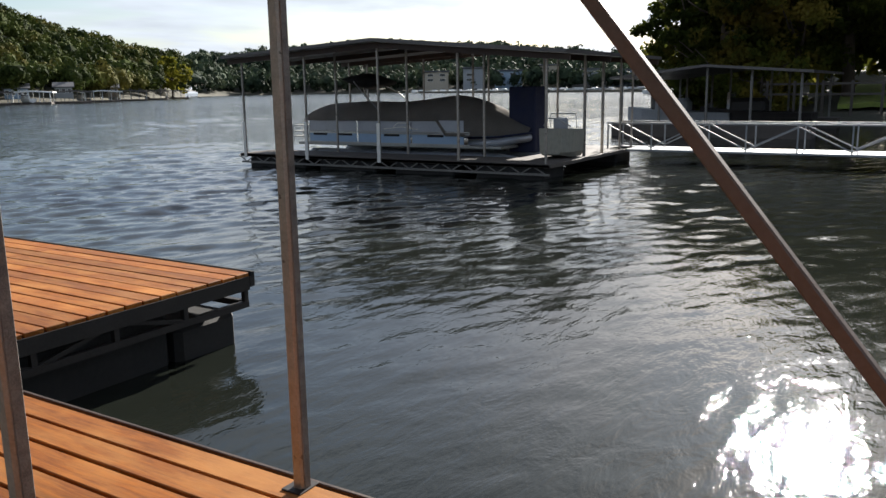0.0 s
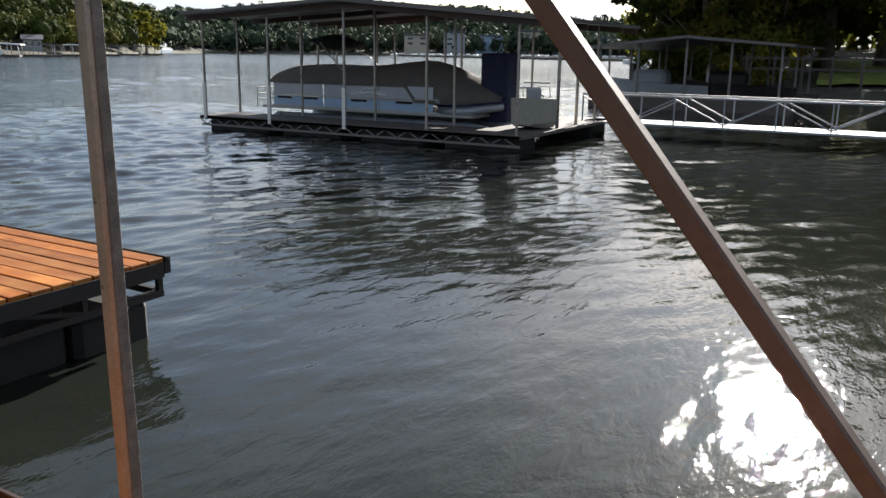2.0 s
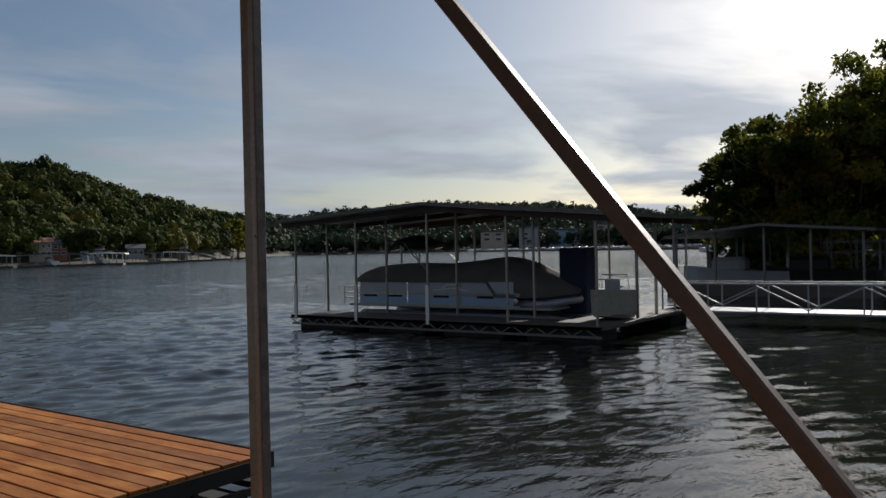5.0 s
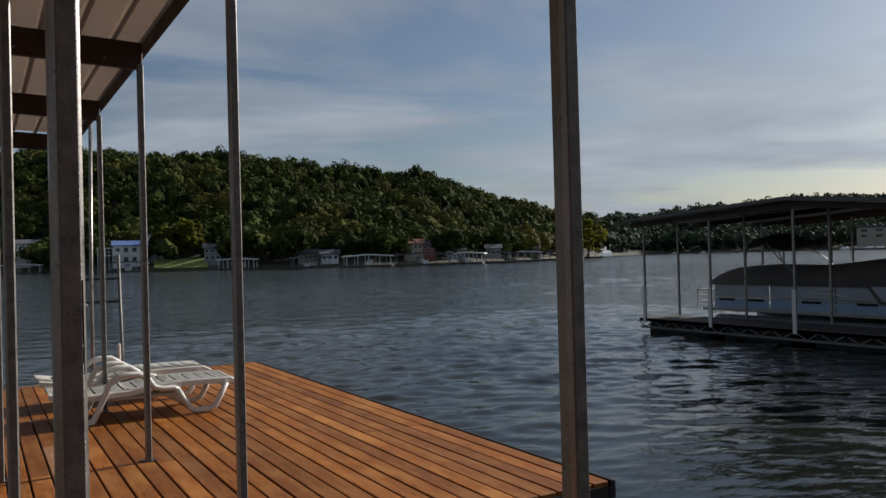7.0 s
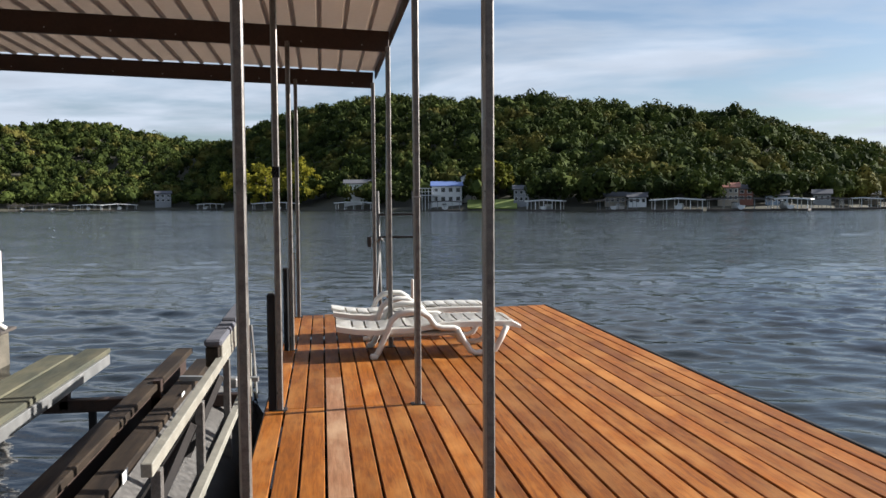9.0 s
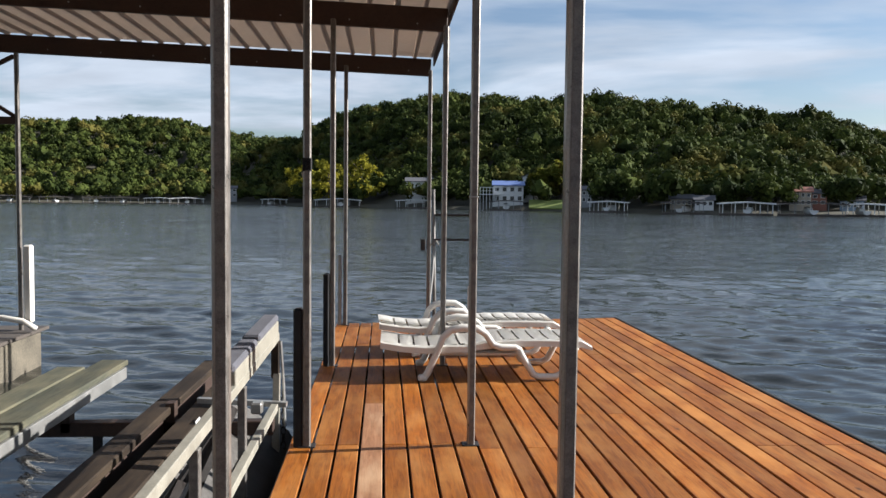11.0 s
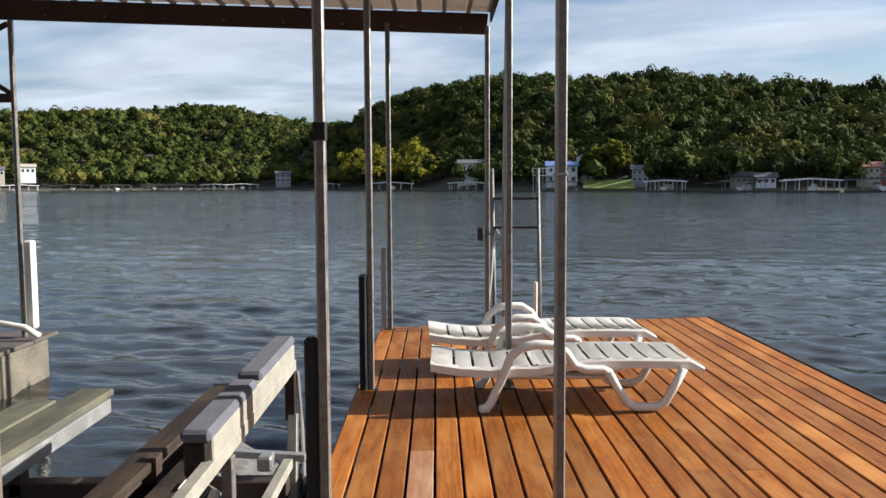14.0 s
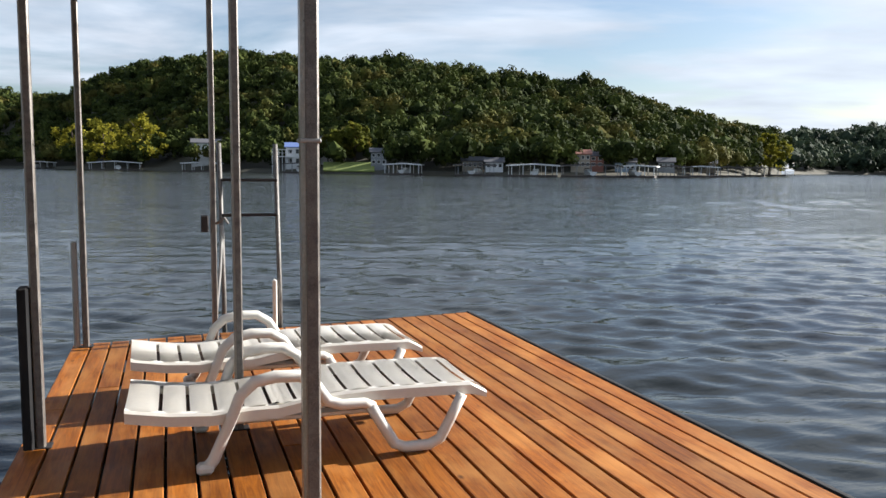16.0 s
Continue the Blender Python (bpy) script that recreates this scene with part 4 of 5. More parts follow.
# curved white chaise end lying on the finger
bm = B()
pipe(bm, [(-5.2, 10.35, 0.02), (-4.9, 10.33, 0.07), (-4.6, 10.3, 0.08), (-4.35, 10.28, 0.04), (-4.2, 10.27, -0.05)], 0.035, 8)
tagged(part("edge_bumper", bm, M_WHITE, smooth=True), "curved white bumper along the finger's edge", "bumper")

# pads and pipes on the inner posts
for y in (5.3, 7.75):
    bm = B()
    block(bm, (-0.592, y - 0.045, -0.35), (-0.5365, y + 0.045, 0.86), 0.012)
    tagged(part("post_bumper", bm, M_BLACK), "black rubber bumper pad on the slip side of a post", "bumper", "post bumpers")
bm = B()
block(bm, (-0.537, 5.252, 1.70), (-0.483, 5.308, 1.78), 0.004)
tagged(part("tape_band", bm, M_BLACK), "black tape wrapped round a steel post", "tape")
bm = B()
block(bm, (-0.60, 10.22, -0.25), (-0.555, 10.28, 0.87), 0.012)
tagged(part("dock_fender", bm, M_ALU), "pale grey fender tube beside the corner post", "fender")
# free pole at the far edge
bm = B()
pipe(bm, [(0.70, 10.42, -1.5), (0.70, 10.42, 1.2), (0.735, 10.42, 3.68)], 0.024, 8)
tagged(part("mooring_pole", bm, M_STEEL, smooth=True), "slim galvanized pole at the deck's far edge", "pole")
# cleat with a rope end on the corner post
bm = B()
block(bm, (0.41, 10.20, 0.93), (0.47, 10.30, 1.07), 0.008)
clamp = tagged(part("post_clamp", bm, M_DARKSTEEL), "dark clamp with a hook on the corner post", "clamp")
bm = B()
pipe(bm, [(0.53, 10.22, 1.0), (0.56, 10.2, 1.02), (0.60, 10.19, 1.05), (0.63, 10.19, 1.0)], 0.012, 6)
part("hook", bm, M_STEELRIB, clamp)
# weld seam on a post
bm = B()
block(bm, (PX - 0.028, 5.25, 1.55), (PX + 0.028, 5.308, 1.562), 0.003)
tagged(part("weld_seam", bm, M_ALU), "bright weld seam round a steel post", "weld")

# ---------- swim ladder ----------
lad = thing("swim_ladder", "raised aluminium swim ladder at the deck's far edge", "ladder")
for x, d in ((0.615, 0.0), (1.12, 0.0)):
    bm = B()
    pipe(bm, [(x, 10.72, -0.3), (x + 0.0, 10.72, 0.3), (x - 0.02, 10.78, 1.69)], 0.022, 8)
    part("rail", bm, M_STEELRIB, lad, smooth=True)
for z in (1.36, 1.04):
    bm = B()
    bar(bm, (0.61, 10.75, z), (1.11, 10.75, z), 0.05, 0.028, 0.006)
    part("rung", bm, M_DARKSTEEL, lad)
bm = B()
pipe(bm, [(0.52, 10.5, 0.05), (0.58, 10.62, 0.55), (0.61, 10.72, 0.95)], 0.016, 6)
part("stay", bm, M_ALU, lad)
bm = B()
block(bm, (1.045, 10.62, 0.0), (1.085, 10.68, 0.45), 0.012)
tagged(part("ladder_holder", bm, M_WHITE), "white plastic ladder holder at the deck edge", "holder")

# ---------- chaise loungers ----------


def lounger(m, arms_label):
    """Length along x: the head lies at x = 0, the foot at x = 1.83; width along y."""
    ob = thing("chaise_lounger", "white moulded plastic chaise lounger lying flat on the deck", "lounger", "loungers on the deck", m)
    W = 0.62

    def top(x):
        if x < 0.72:
            return 0.335 - 0.06 * math.sin(math.pi * min(1, x / 0.72)) * 0.6 - 0.02 * (x / 0.72)
        return 0.30 + 0.05 * math.sin(math.pi * 0.5 * min(1.0, (x - 0.72) / 0.45)) - 0.02 * max(0, (x - 1.4)) - 0.05 * max(0, (x - 1.72) / 0.11) ** 2
    # side shells
    for s in (0, 1):
        bm = B()
        pts = [0.0, 0.05, 0.2, 0.4, 0.6, 0.72, 0.85, 1.0, 1.2, 1.4, 1.6, 1.74, 1.83]
        y0, y1 = (0.0, 0.06) if s == 0 else (W - 0.06, W)
        rows = []
        for x in pts:
            t = top(x)
            dep = 0.062 if x < 1.8 else 0.035
            rows.append([bm.verts.new(p) for p in ((x, y0, t - dep), (x, y0, t - 0.012), (x, y0 + 0.012, t), (x, y1 - 0.012, t), (x, y1, t - 0.012), (x, y1, t - dep))])
        for a, b in zip(rows, rows[1:]):
            for k in range(6):
                bm.faces.new((a[k], a[(k + 1) % 6], b[(k + 1) % 6], b[k]))
        bm.faces.new(rows[0])
        bm.faces.new(rows[-1])
        bmesh.ops.recalc_face_normals(bm, faces=bm.faces[:])
        part("side_rail", bm, M_WHITE, ob, smooth=False)
    # slats
    x = 0.0
    k = 0
    while x < 1.80:
        wd = 0.112 if k else 0.15
        if x + wd > 1.83:
            wd = 1.83 - x
        bm = B()
        rows = []
        nseg = 5
        for i in range(nseg + 1):
            xx = x + wd * i / nseg
            round_ = 0.006 * (abs(2 * i / nseg - 1) ** 3)
            rows.append([bm.verts.new((xx, 0.02 + (W - 0.04) * j / 8, top(xx) + 0.004 - round_ - 0.008 * math.sin(math.pi * j / 8))) for j in range(9)])
        for a, b in zip(rows, rows[1:]):
            for j in range(8):
                bm.faces.new((a[j], b[j], b[j + 1], a[j + 1]))
        bmesh.ops.solidify(bm, geom=bm.faces[:], thickness=0.056)
        bmesh.ops.recalc_face_normals(bm, faces=bm.faces[:])
        part("slat", bm, M_WHITE, ob, smooth=True)
        x += wd + 0.018
        k += 1
    # arm frames with front leg, one each side, and foot frame
    for y in (-0.02, W + 0.02):
        bm = B()
        pipe(bm, [(0.36, y, 0.015), (0.40, y, 0.06), (0.48, y, 0.24), (0.53, y, 0.37), (0.60, y, 0.435), (0.70, y, 0.455), (0.82, y, 0.45), (0.90, y, 0.40), (0.96, y, 0.31), (1.03, y, 0.285), (1.15, y, 0.285), (1.20, y, 0.26)],
             [0.032, 0.030, 0.028, 0.030, 0.032, 0.033, 0.032, 0.030, 0.030, 0.030, 0.028, 0.026], 8)
        part("arm", bm, M_WHITE, ob, smooth=True)
        bm = B()
        pipe(bm, [(1.18, y, 0.27), (1.24, y, 0.17), (1.31, y, 0.055), (1.36, y, 0.032), (1.50, y, 0.032), (1.56, y, 0.06), (1.62, y, 0.17), (1.68, y, 0.29)], 0.030, 8)
        part("leg", bm, M_WHITE, ob, smooth=True)
        bm = B()
        block(bm, (0.32, y - 0.04, 0.0), (0.40, y + 0.04, 0.05), 0.015)
        part("foot", bm, M_WHITE, ob)
    # added sheet: stops sun leaking between slats, dark so the gaps look shaded
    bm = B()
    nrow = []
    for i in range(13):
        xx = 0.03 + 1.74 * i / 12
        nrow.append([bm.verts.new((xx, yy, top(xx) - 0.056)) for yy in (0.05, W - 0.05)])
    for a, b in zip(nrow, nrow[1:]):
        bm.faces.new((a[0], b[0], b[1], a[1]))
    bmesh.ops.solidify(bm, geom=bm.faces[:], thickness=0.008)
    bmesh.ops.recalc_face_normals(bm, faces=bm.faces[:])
    part("light_block", bm, M_RUST, ob, "added dark sheet blocking light between the slats")
    # shallow tray under the seat
    bm = B()
    block(bm, (0.45, 0.08, 0.19), (1.25, W - 0.08, 0.235), 0.03)
    part("brace_tray", bm, M_WHITE, ob)
    return ob


first = lounger(pose(-0.065, 7.14, 0.0, 0, 0, -0.5), "")
copy_thing(first, pose(-0.08, 8.2, 0.0, 0, 0, 1.5))

# ---------- boat lift in the slip ----------
lift = thing("boat_lift", "empty steel boat lift with wooden bunks floating in the slip", "boat lift")
for x in (-0.98, -3.35):
    bm = B()
    pipe(bm, [(x, 1.2, -0.52), (x, 1.5, -0.45), (x, 6.6, -0.45), (x, 6.9, -0.52)], [0.08, 0.27, 0.27, 0.08], 18)
    part("tank", bm, M_FLOAT, lift, "black round float tank", smooth=True)
for y in (1.9, 5.95):
    bm = B()
    bar(bm, (-3.5, y, -0.06), (-0.80, y, -0.06), 0.09, 0.10, 0.006)
    bar(bm, (-3.5, y + 0.16, -0.09), (-0.80, y + 0.16, -0.09), 0.05, 0.07, 0.006)
    part("crossbeam", bm, M_RUST, lift, "rusty brown crossbeam")
for x, e, t in ((-1.60, 7.55, 0.10), (-1.36, 7.15, 0.06)):
    bm = B()
    bar(bm, (x - 0.03, 0.8, t - 0.03), (x + 0.05, e, t - 0.03), 0.15, 0.055, 0.008)
    part("bunk", bm, M_BUNK, lift, "dark brown wooden bunk board")
    bm = B()
    bar(bm, (x - 0.03, 0.8, t - 0.16), (x + 0.05, e - 0.1, t - 0.16), 0.05, 0.12, 0.004)
    part("bunk_rail", bm, M_RUST, lift)
for x, e in ((-2.22, 7.0), (-2.46, 6.72)):
    bm = B()
    bar(bm, (x - 0.1, 0.8, 0.17), (x, e, 0.19), 0.215, 0.045, 0.008)
    part("bunk", bm, M_PALEBUNK, lift, "mossy pale bunk board")
bm = B()
bar(bm, (-2.20, 0.8, 0.105), (-2.11, 6.9, 0.125), 0.03, 0.09, 0.004)
part("bunk_rail", bm, M_ALU, lift, "pale angle iron under the bunk")
for y in (2.4, 5.95):
    for x in (-2.2, -1.50):
        bm = B()
        bar(bm, (x, y, -0.08), (x, y, 0.12), 0.06, 0.09)
        part("bunk_stand", bm, M_RUST, lift)
    bm = B()
    bar(bm, (-2.0, y, -0.9), (-2.0, y, -0.05), 0.05)
    part("strut", bm, M_DARKSTEEL, lift)
# sloping grey keel panel beside the dark bunks
bm = B()
ngon_prism(bm, [(-1.26, 0.02), (-0.98, -0.16), (-0.98, -0.19), (-1.27, -0.01)], 1, 1.0, 6.6)
part("keel_panel", bm, M_STEELRIB, lift, "dull grey sheet panel")
# guide rail along the finger side
bm = B()
bar(bm, (-0.92, 2.75, 0.405), (-0.825, 6.25, 0.525), 0.05, 0.06, 0.004)
part("guide_rail", bm, M_CREAM, lift, "cream-painted angle iron guide rail")
bm = B()
bar(bm, (-0.868, 4.75, 0.535), (-0.825, 6.22, 0.585), 0.045, 0.12, 0.006)
part("guide_timber", bm, M_CREAM, lift, "weathered pale timber on edge")
for y0, y1, z0, z1 in ((4.72, 5.42, 0.60, 0.625), (5.50, 6.25, 0.635, 0.665)):
    bm = B()
    bar(bm, (-0.905 + 0.027 * (y0 - 4.72), y0, z0), (-0.905 + 0.027 * (y1 - 4.72), y1, z1), 0.115, 0.05, 0.014)
    part("guide_pad", bm, M_GREYBUNK, lift, "grey-violet carpeted guide pad")
bm = B()
block(bm, (-0.955, 4.735, 0.44), (-0.865, 4.77, 0.575), 0.01)
part("pad_end", bm, M_BUNK, lift)
bm = B()
bar(bm, (-0.86, 2.2, -0.02), (-0.79, 5.9, 0.09), 0.05, 0.05, 0.004)
part("lower_rail", bm, M_CREAM, lift, "cream lower rail")
for y in (2.85, 3.9, 4.95):
    bm = B()
    bar(bm, (-0.90 + 0.025 * (y - 2.8), y, -0.25), (-0.90 + 0.025 * (y - 2.8), y, 0.38 + 0.034 * (y - 2.8)), 0.045, 0.055, 0.004)
    part("upright", bm, M_STEELRIB, lift)
bm = B()
bar(bm, (-0.82, 6.18, 0.24), (-0.82, 6.18, 0.50), 0.055, 0.07, 0.004)
part("end_post", bm, M_BUNK, lift, "dark timber end post")
bm = B()
bar(bm, (-0.80, 5.95, -0.85), (-0.81, 6.18, 0.27), 0.05, 0.07, 0.004)
part("leg", bm, M_CREAM, lift, "cream channel leg")
bm = B()
pipe(bm, [(-0.785, 6.2, 0.5), (-0.76, 6.17, 0.2), (-0.74, 6.1, -0.1)], 0.010, 6)
part("stay", bm, M_ALU, lift)
bm = B()
bar(bm, (-1.35, 6.08, 0.10), (-0.72, 6.02, 0.08), 0.05, 0.035)
block(bm, (-0.96, 5.93, 0.03), (-0.88, 6.03, 0.11), 0.012)
part("bracket", bm, M_ALU, lift)
for x0 in (-1.2, -1.08):
    for y0 in (3.4, 4.6):
        bm = B()
        bar(bm, (x0, y0, -0.12), (-0.88, y0 + 0.25, 0.36), 0.04, 0.05)
        part("gusset", bm, M_DARKSTEEL, lift)
for z in np.arange(-0.6, 0.12, 0.055):
    bm = B()
    r1 = [(-0.765 + 0.016 * math.cos(a) * (1 if int(round(z / 0.055)) % 2 else 0.2), 6.2 + 0.016 * math.cos(a) * (0.2 if int(round(z / 0.055)) % 2 else 1), z + 0.034 * math.sin(a)) for a in np.linspace(0, 2 * math.pi, 9)]
    pipe(bm, r1, 0.006, 5)
    part("chain_link", bm, M_DARKSTEEL, lift)
for y in (3.75, 5.6):
    bm = B()
    block(bm, (-1.262, y, 0.0), (-1.256, y + 0.12, 0.075), 0.001)
    part("reflector", bm, M_WPAINT, lift, "small white plate with a screw")

# ---------- neighbouring boat dock ----------
NX, NBACK, ND = 14.75, 20.6, -0.22
N_Y = [5.52, 7.74, 10.0, 12.33, 14.55]
ndock = thing("neighbour_dock", "covered boat dock with grey boards and a low gabled metal roof", "boat dock")
bm = B()
block(bm, (NX - 0.05, N_Y[0] - 0.15, ND - 0.09), (NX + 1.3, N_Y[-1] + 0.2, ND), 0.01)
block(bm, (NX + 4.6, N_Y[0] - 0.15, ND - 0.09), (NBACK, N_Y[-1] + 0.2, ND), 0.01)
block(bm, (NX + 1.3, N_Y[0] - 0.15, ND - 0.088), (NX + 4.6, N_Y[0] + 1.3, ND - 0.002), 0.01)
part("deck", bm, M_GREYWOOD, ndock, "weathered grey board deck")
bm = B()
bar(bm, (NX - 0.03, N_Y[0] - 0.1, ND - 0.05), (NX - 0.03, N_Y[-1] + 0.15, ND - 0.05), 0.04, 0.06)
bar(bm, (NX - 0.03, N_Y[0] - 0.1, ND - 0.24), (NX - 0.03, N_Y[-1] + 0.15, ND - 0.24), 0.04, 0.05)
y, k = N_Y[0], 0
while y < N_Y[-1]:
    bar(bm, (NX - 0.03, y, ND - (0.06 if k % 2 else 0.23)), (NX - 0.03, y + 0.3, ND - (0.23 if k % 2 else 0.06)), 0.025)
    y += 0.3
    k += 1
part("edge_truss", bm, M_STEELRIB, ndock, "rusty steel edge truss")
for k, (a, b) in enumerate(((5.6, 7.3), (7.9, 9.6), (10.2, 12.0), (12.5, 14.5))):
    bm = B()
    block(bm, (NX + 0.05, a, WATER - 0.3), (NX + 1.2, b, ND - 0.1), 0.04)
    part("float", bm, M_FLOAT, ndock)
bm = B()
block(bm, (NX + 4.7, 5.6, WATER - 0.3), (NBACK, 14.4, ND - 0.1), 0.04)
part("float", bm, M_FLOAT, ndock)


def n_roof(y):
    return 2.54 - (0.25 if y > 9.85 else 0.44) * abs(y - 9.85) / 5.0


for x in (NX, NX + 1.25, NX + 4.7, NBACK - 0.2):
    for y in N_Y:
        if x == NX + 1.25 and y == N_Y[0]:
            continue
        bm = B()
        bar(bm, (x, y, ND - 0.1), (x, y, n_roof(y)), 0.052, bevel=0.006)
        part("post", bm, M_STEEL, ndock)
        if x == NX and y > 8:
            bm = B()
            block(bm, (x - 0.06, y - 0.05, ND - 0.12), (x - 0.033, y + 0.05, ND + 0.85), 0.01)
            part("fender", bm, M_WHITE, ndock, "white fender board on a post")
for x in (NX + 2.2, NX + 3.4):
    bm = B()
    bar(bm, (x, N_Y[0], ND - 0.1), (x, N_Y[0], n_roof(N_Y[0])), 0.06)
    part("post", bm, M_STEEL, ndock)
bm = B()
ys = [4.9, 9.85, 14.85]
prof = [(ys[0], n_roof(ys[0]) + 0.02), (ys[1], n_roof(ys[1]) + 0.02), (ys[2], n_roof(ys[2]) + 0.02), (ys[2], n_roof(ys[2]) + 0.1), (ys[1], n_roof(ys[1]) + 0.1), (ys[0], n_roof(ys[0]) + 0.1)]
ngon_prism(bm, prof, 0, NX - 0.45, NBACK + 0.3)
part("roof", bm, M_ROOFDARK, ndock, "dark low gabled metal roof")
for x in (NX - 0.2, NX + 2.2, NX + 4.7, NBACK):
    for a, b in ((0, 1), (1, 2)):
        bm = B()
        bar(bm, (x, ys[a], n_roof(ys[a]) - 0.06), (x, ys[b], n_roof(ys[b]) - 0.06), 0.05, 0.13)
        part("rafter", bm, M_RUST, ndock)

# pontoon boat under its cover
boat = thing("pontoon_boat", "silver and pale blue pontoon boat under a taupe canvas cover", "boat", m=pose(NX + 3.0, 1.05, -0.17))
for x in (-0.85, 0.85):
    bm = B()
    pipe(bm, [(x, 6.2, WATER + 0.42), (x, 6.8, WATER + 0.30), (x, 7.2, WATER + 0.25), (x, 12.9, WATER + 0.25)], [0.05, 0.25, 0.3, 0.3], 14)
    part("pontoon", bm, M_BOATGREY, boat, smooth=True)
bm = B()
block(bm, (-1.2, 6.5, 0.08), (1.2, 13.2, 0.16), 0.02)
part("platform", bm, M_ALU, boat)
for x in (-1.2, 1.17):
    for lo, hi in ((7.6, 9.2), (9.25, 11.0), (11.05, 12.75)):
        bm = B()
        block(bm, (x, lo, 0.17), (x + 0.03, hi, 0.42), 0.01)
        part("lower_panel", bm, M_BOATBLUE, boat, "pale blue side panel")
        bm = B()
        block(bm, (x, lo, 0.46), (x + 0.03, hi, 0.80), 0.01)
        part("upper_panel", bm, M_BOATGREY, boat, "silver side panel")
for z, w in ((0.44, 0.03), (0.165, 0.04), (0.49, 0.02)):
    bm = B()
    bar(bm, (-1.215, 7.4, z), (-1.215, 12.8, z), 0.02, w)
    part("trim_strip", bm, M_ALU, boat)
for y0 in (8.2, 9.6, 11.2, 12.1):
    bm = B()
    block(bm, (-1.212, y0, 0.36), (-1.2, y0 + 0.5, 0.42))
    part("vent", bm, M_BLACK, boat)
bm = B()
pipe(bm, [(-1.21, 9.15, 0.55), (-1.21, 9.35, 0.72), (-1.21, 9.65, 0.72), (-1.21, 9.8, 0.6)], 0.012, 5)
pipe(bm, [(-1.21, 9.0, 0.56), (-1.21, 9.5, 0.62), (-1.21, 10.1, 0.56)], 0.012, 5)
part("emblem", bm, M_WHITE, boat, "curved pale emblem")
# cover: lofted over the rails, tented over the helm
bm = B()
rows = []
for i in range(25):
    u = i / 24
    y = 6.15 + u * 6.75
    ridge = 0.66 + 0.76 * math.sin(math.pi * min(1, 0.5 * u / 0.35)) ** 1.2 if u < 0.35 else 1.42 - 0.26 * (u - 0.35) / 0.65 + 0.05 * math.sin(9 * u)
    half = 1.27 * min(1, 0.35 + u * 3.2) if u < 0.22 else 1.27
    low = 0.40 if u < 0.3 else 0.78
    row = []
    for j in range(13):
        a = j / 12
        x = -half + 2 * half * a
        s = math.sin(math.pi * a)
        z = low + (ridge - low) * s ** 0.8 + 0.02 * math.sin(13 * a + 7 * u) * s
        row.append(bm.verts.new((x, y, z)))
    rows.append(row)
for a, b in zip(rows, rows[1:]):
    for j in range(12):
        bm.faces.new((a[j], a[j + 1], b[j + 1], b[j]))
bmesh.ops.solidify(bm, geom=bm.faces[:], thickness=0.012)
bmesh.ops.recalc_face_normals(bm, faces=bm.faces[:])
part("cover", bm, M_COVER, boat, "taupe canvas boat cover", smooth=True)
bm = B()
for z in (0.3, 0.45, 0.62):
    pipe(bm, [(-1.1, 13.0, z), (-1.1, 13.45, z), (0.4, 13.45, z)], 0.014, 6)
for x in (-1.1, -0.4, 0.4):
    pipe(bm, [(x, 13.45, 0.12), (x, 13.45, 0.62)], 0.014, 6)
part("stern_rail", bm, M_ALU, boat)
# bow of the boat under cover, with dark stripe
bm = B()
pipe(bm, [(-0.9, 7.6, 0.2), (-0.8, 6.9, 0.22), (-0.35, 6.2, 0.34), (0.35, 6.2, 0.34), (0.8, 6.9, 0.22), (0.9, 7.6, 0.2)], 0.11, 8)
part("bow_skirt", bm, M_BOATGREY, boat, smooth=True)
bm = B()
pipe(bm, [(-0.98, 7.6, 0.34), (-0.88, 6.9, 0.36), (-0.40, 6.12, 0.46), (0.40, 6.12, 0.46)], 0.03, 6)
part("bow_stripe", bm, M_NAVY, boat, smooth=True)
# folded bimini hung under the roof
bm = B()
rows = []
for i in range(9):
    u = i / 8
    y = 11.0 + 1.35 * u
    hw = 0.19 * math.sin(math.pi * min(1, max(0.06, u * 0.97 + 0.03)))
    rows.append([bm.verts.new((0.3 + 0.5 * math.cos(a), y, 1.80 + 0.12 * u + (hw + 0.05) * math.sin(a))) for a in np.linspace(0, 2 * math.pi, 9)[:-1]])
for a, b in zip(rows, rows[1:]):
    for k in range(8):
        bm.faces.new((a[k], a[(k + 1) % 8], b[(k + 1) % 8], b[k]))
bm.faces.new(rows[0])
bm.faces.new(rows[-1])
bmesh.ops.recalc_face_normals(bm, faces=bm.faces[:])
part("folded_bimini", bm, M_BLACK, boat, "black folded bimini top", smooth=True)
bm = B()
for x in (-0.9, 0.9):
    pipe(bm, [(x, 10.3, 0.9), (x, 11.0, 1.5), (x * 0.6, 11.6, 1.85)], 0.016, 6)
    part("bimini_hoop", bm, M_ALU, boat)
    bm = B()
    pipe(bm, [(x, 12.0, 0.9), (x * 0.6, 12.2, 1.9)], 0.016, 6)
    part("bimini_hoop", bm, M_ALU, boat)
    bm = B()
bm.free()

# tall blue canvas locker on the dock
bm = B()
block(bm, (NX + 2.75, 7.08, ND), (NX + 3.35, 7.84, 1.46), 0.03)
tagged(part("dock_locker", bm, M_NAVY), "tall navy blue canvas-wrapped locker on the dock", "locker")
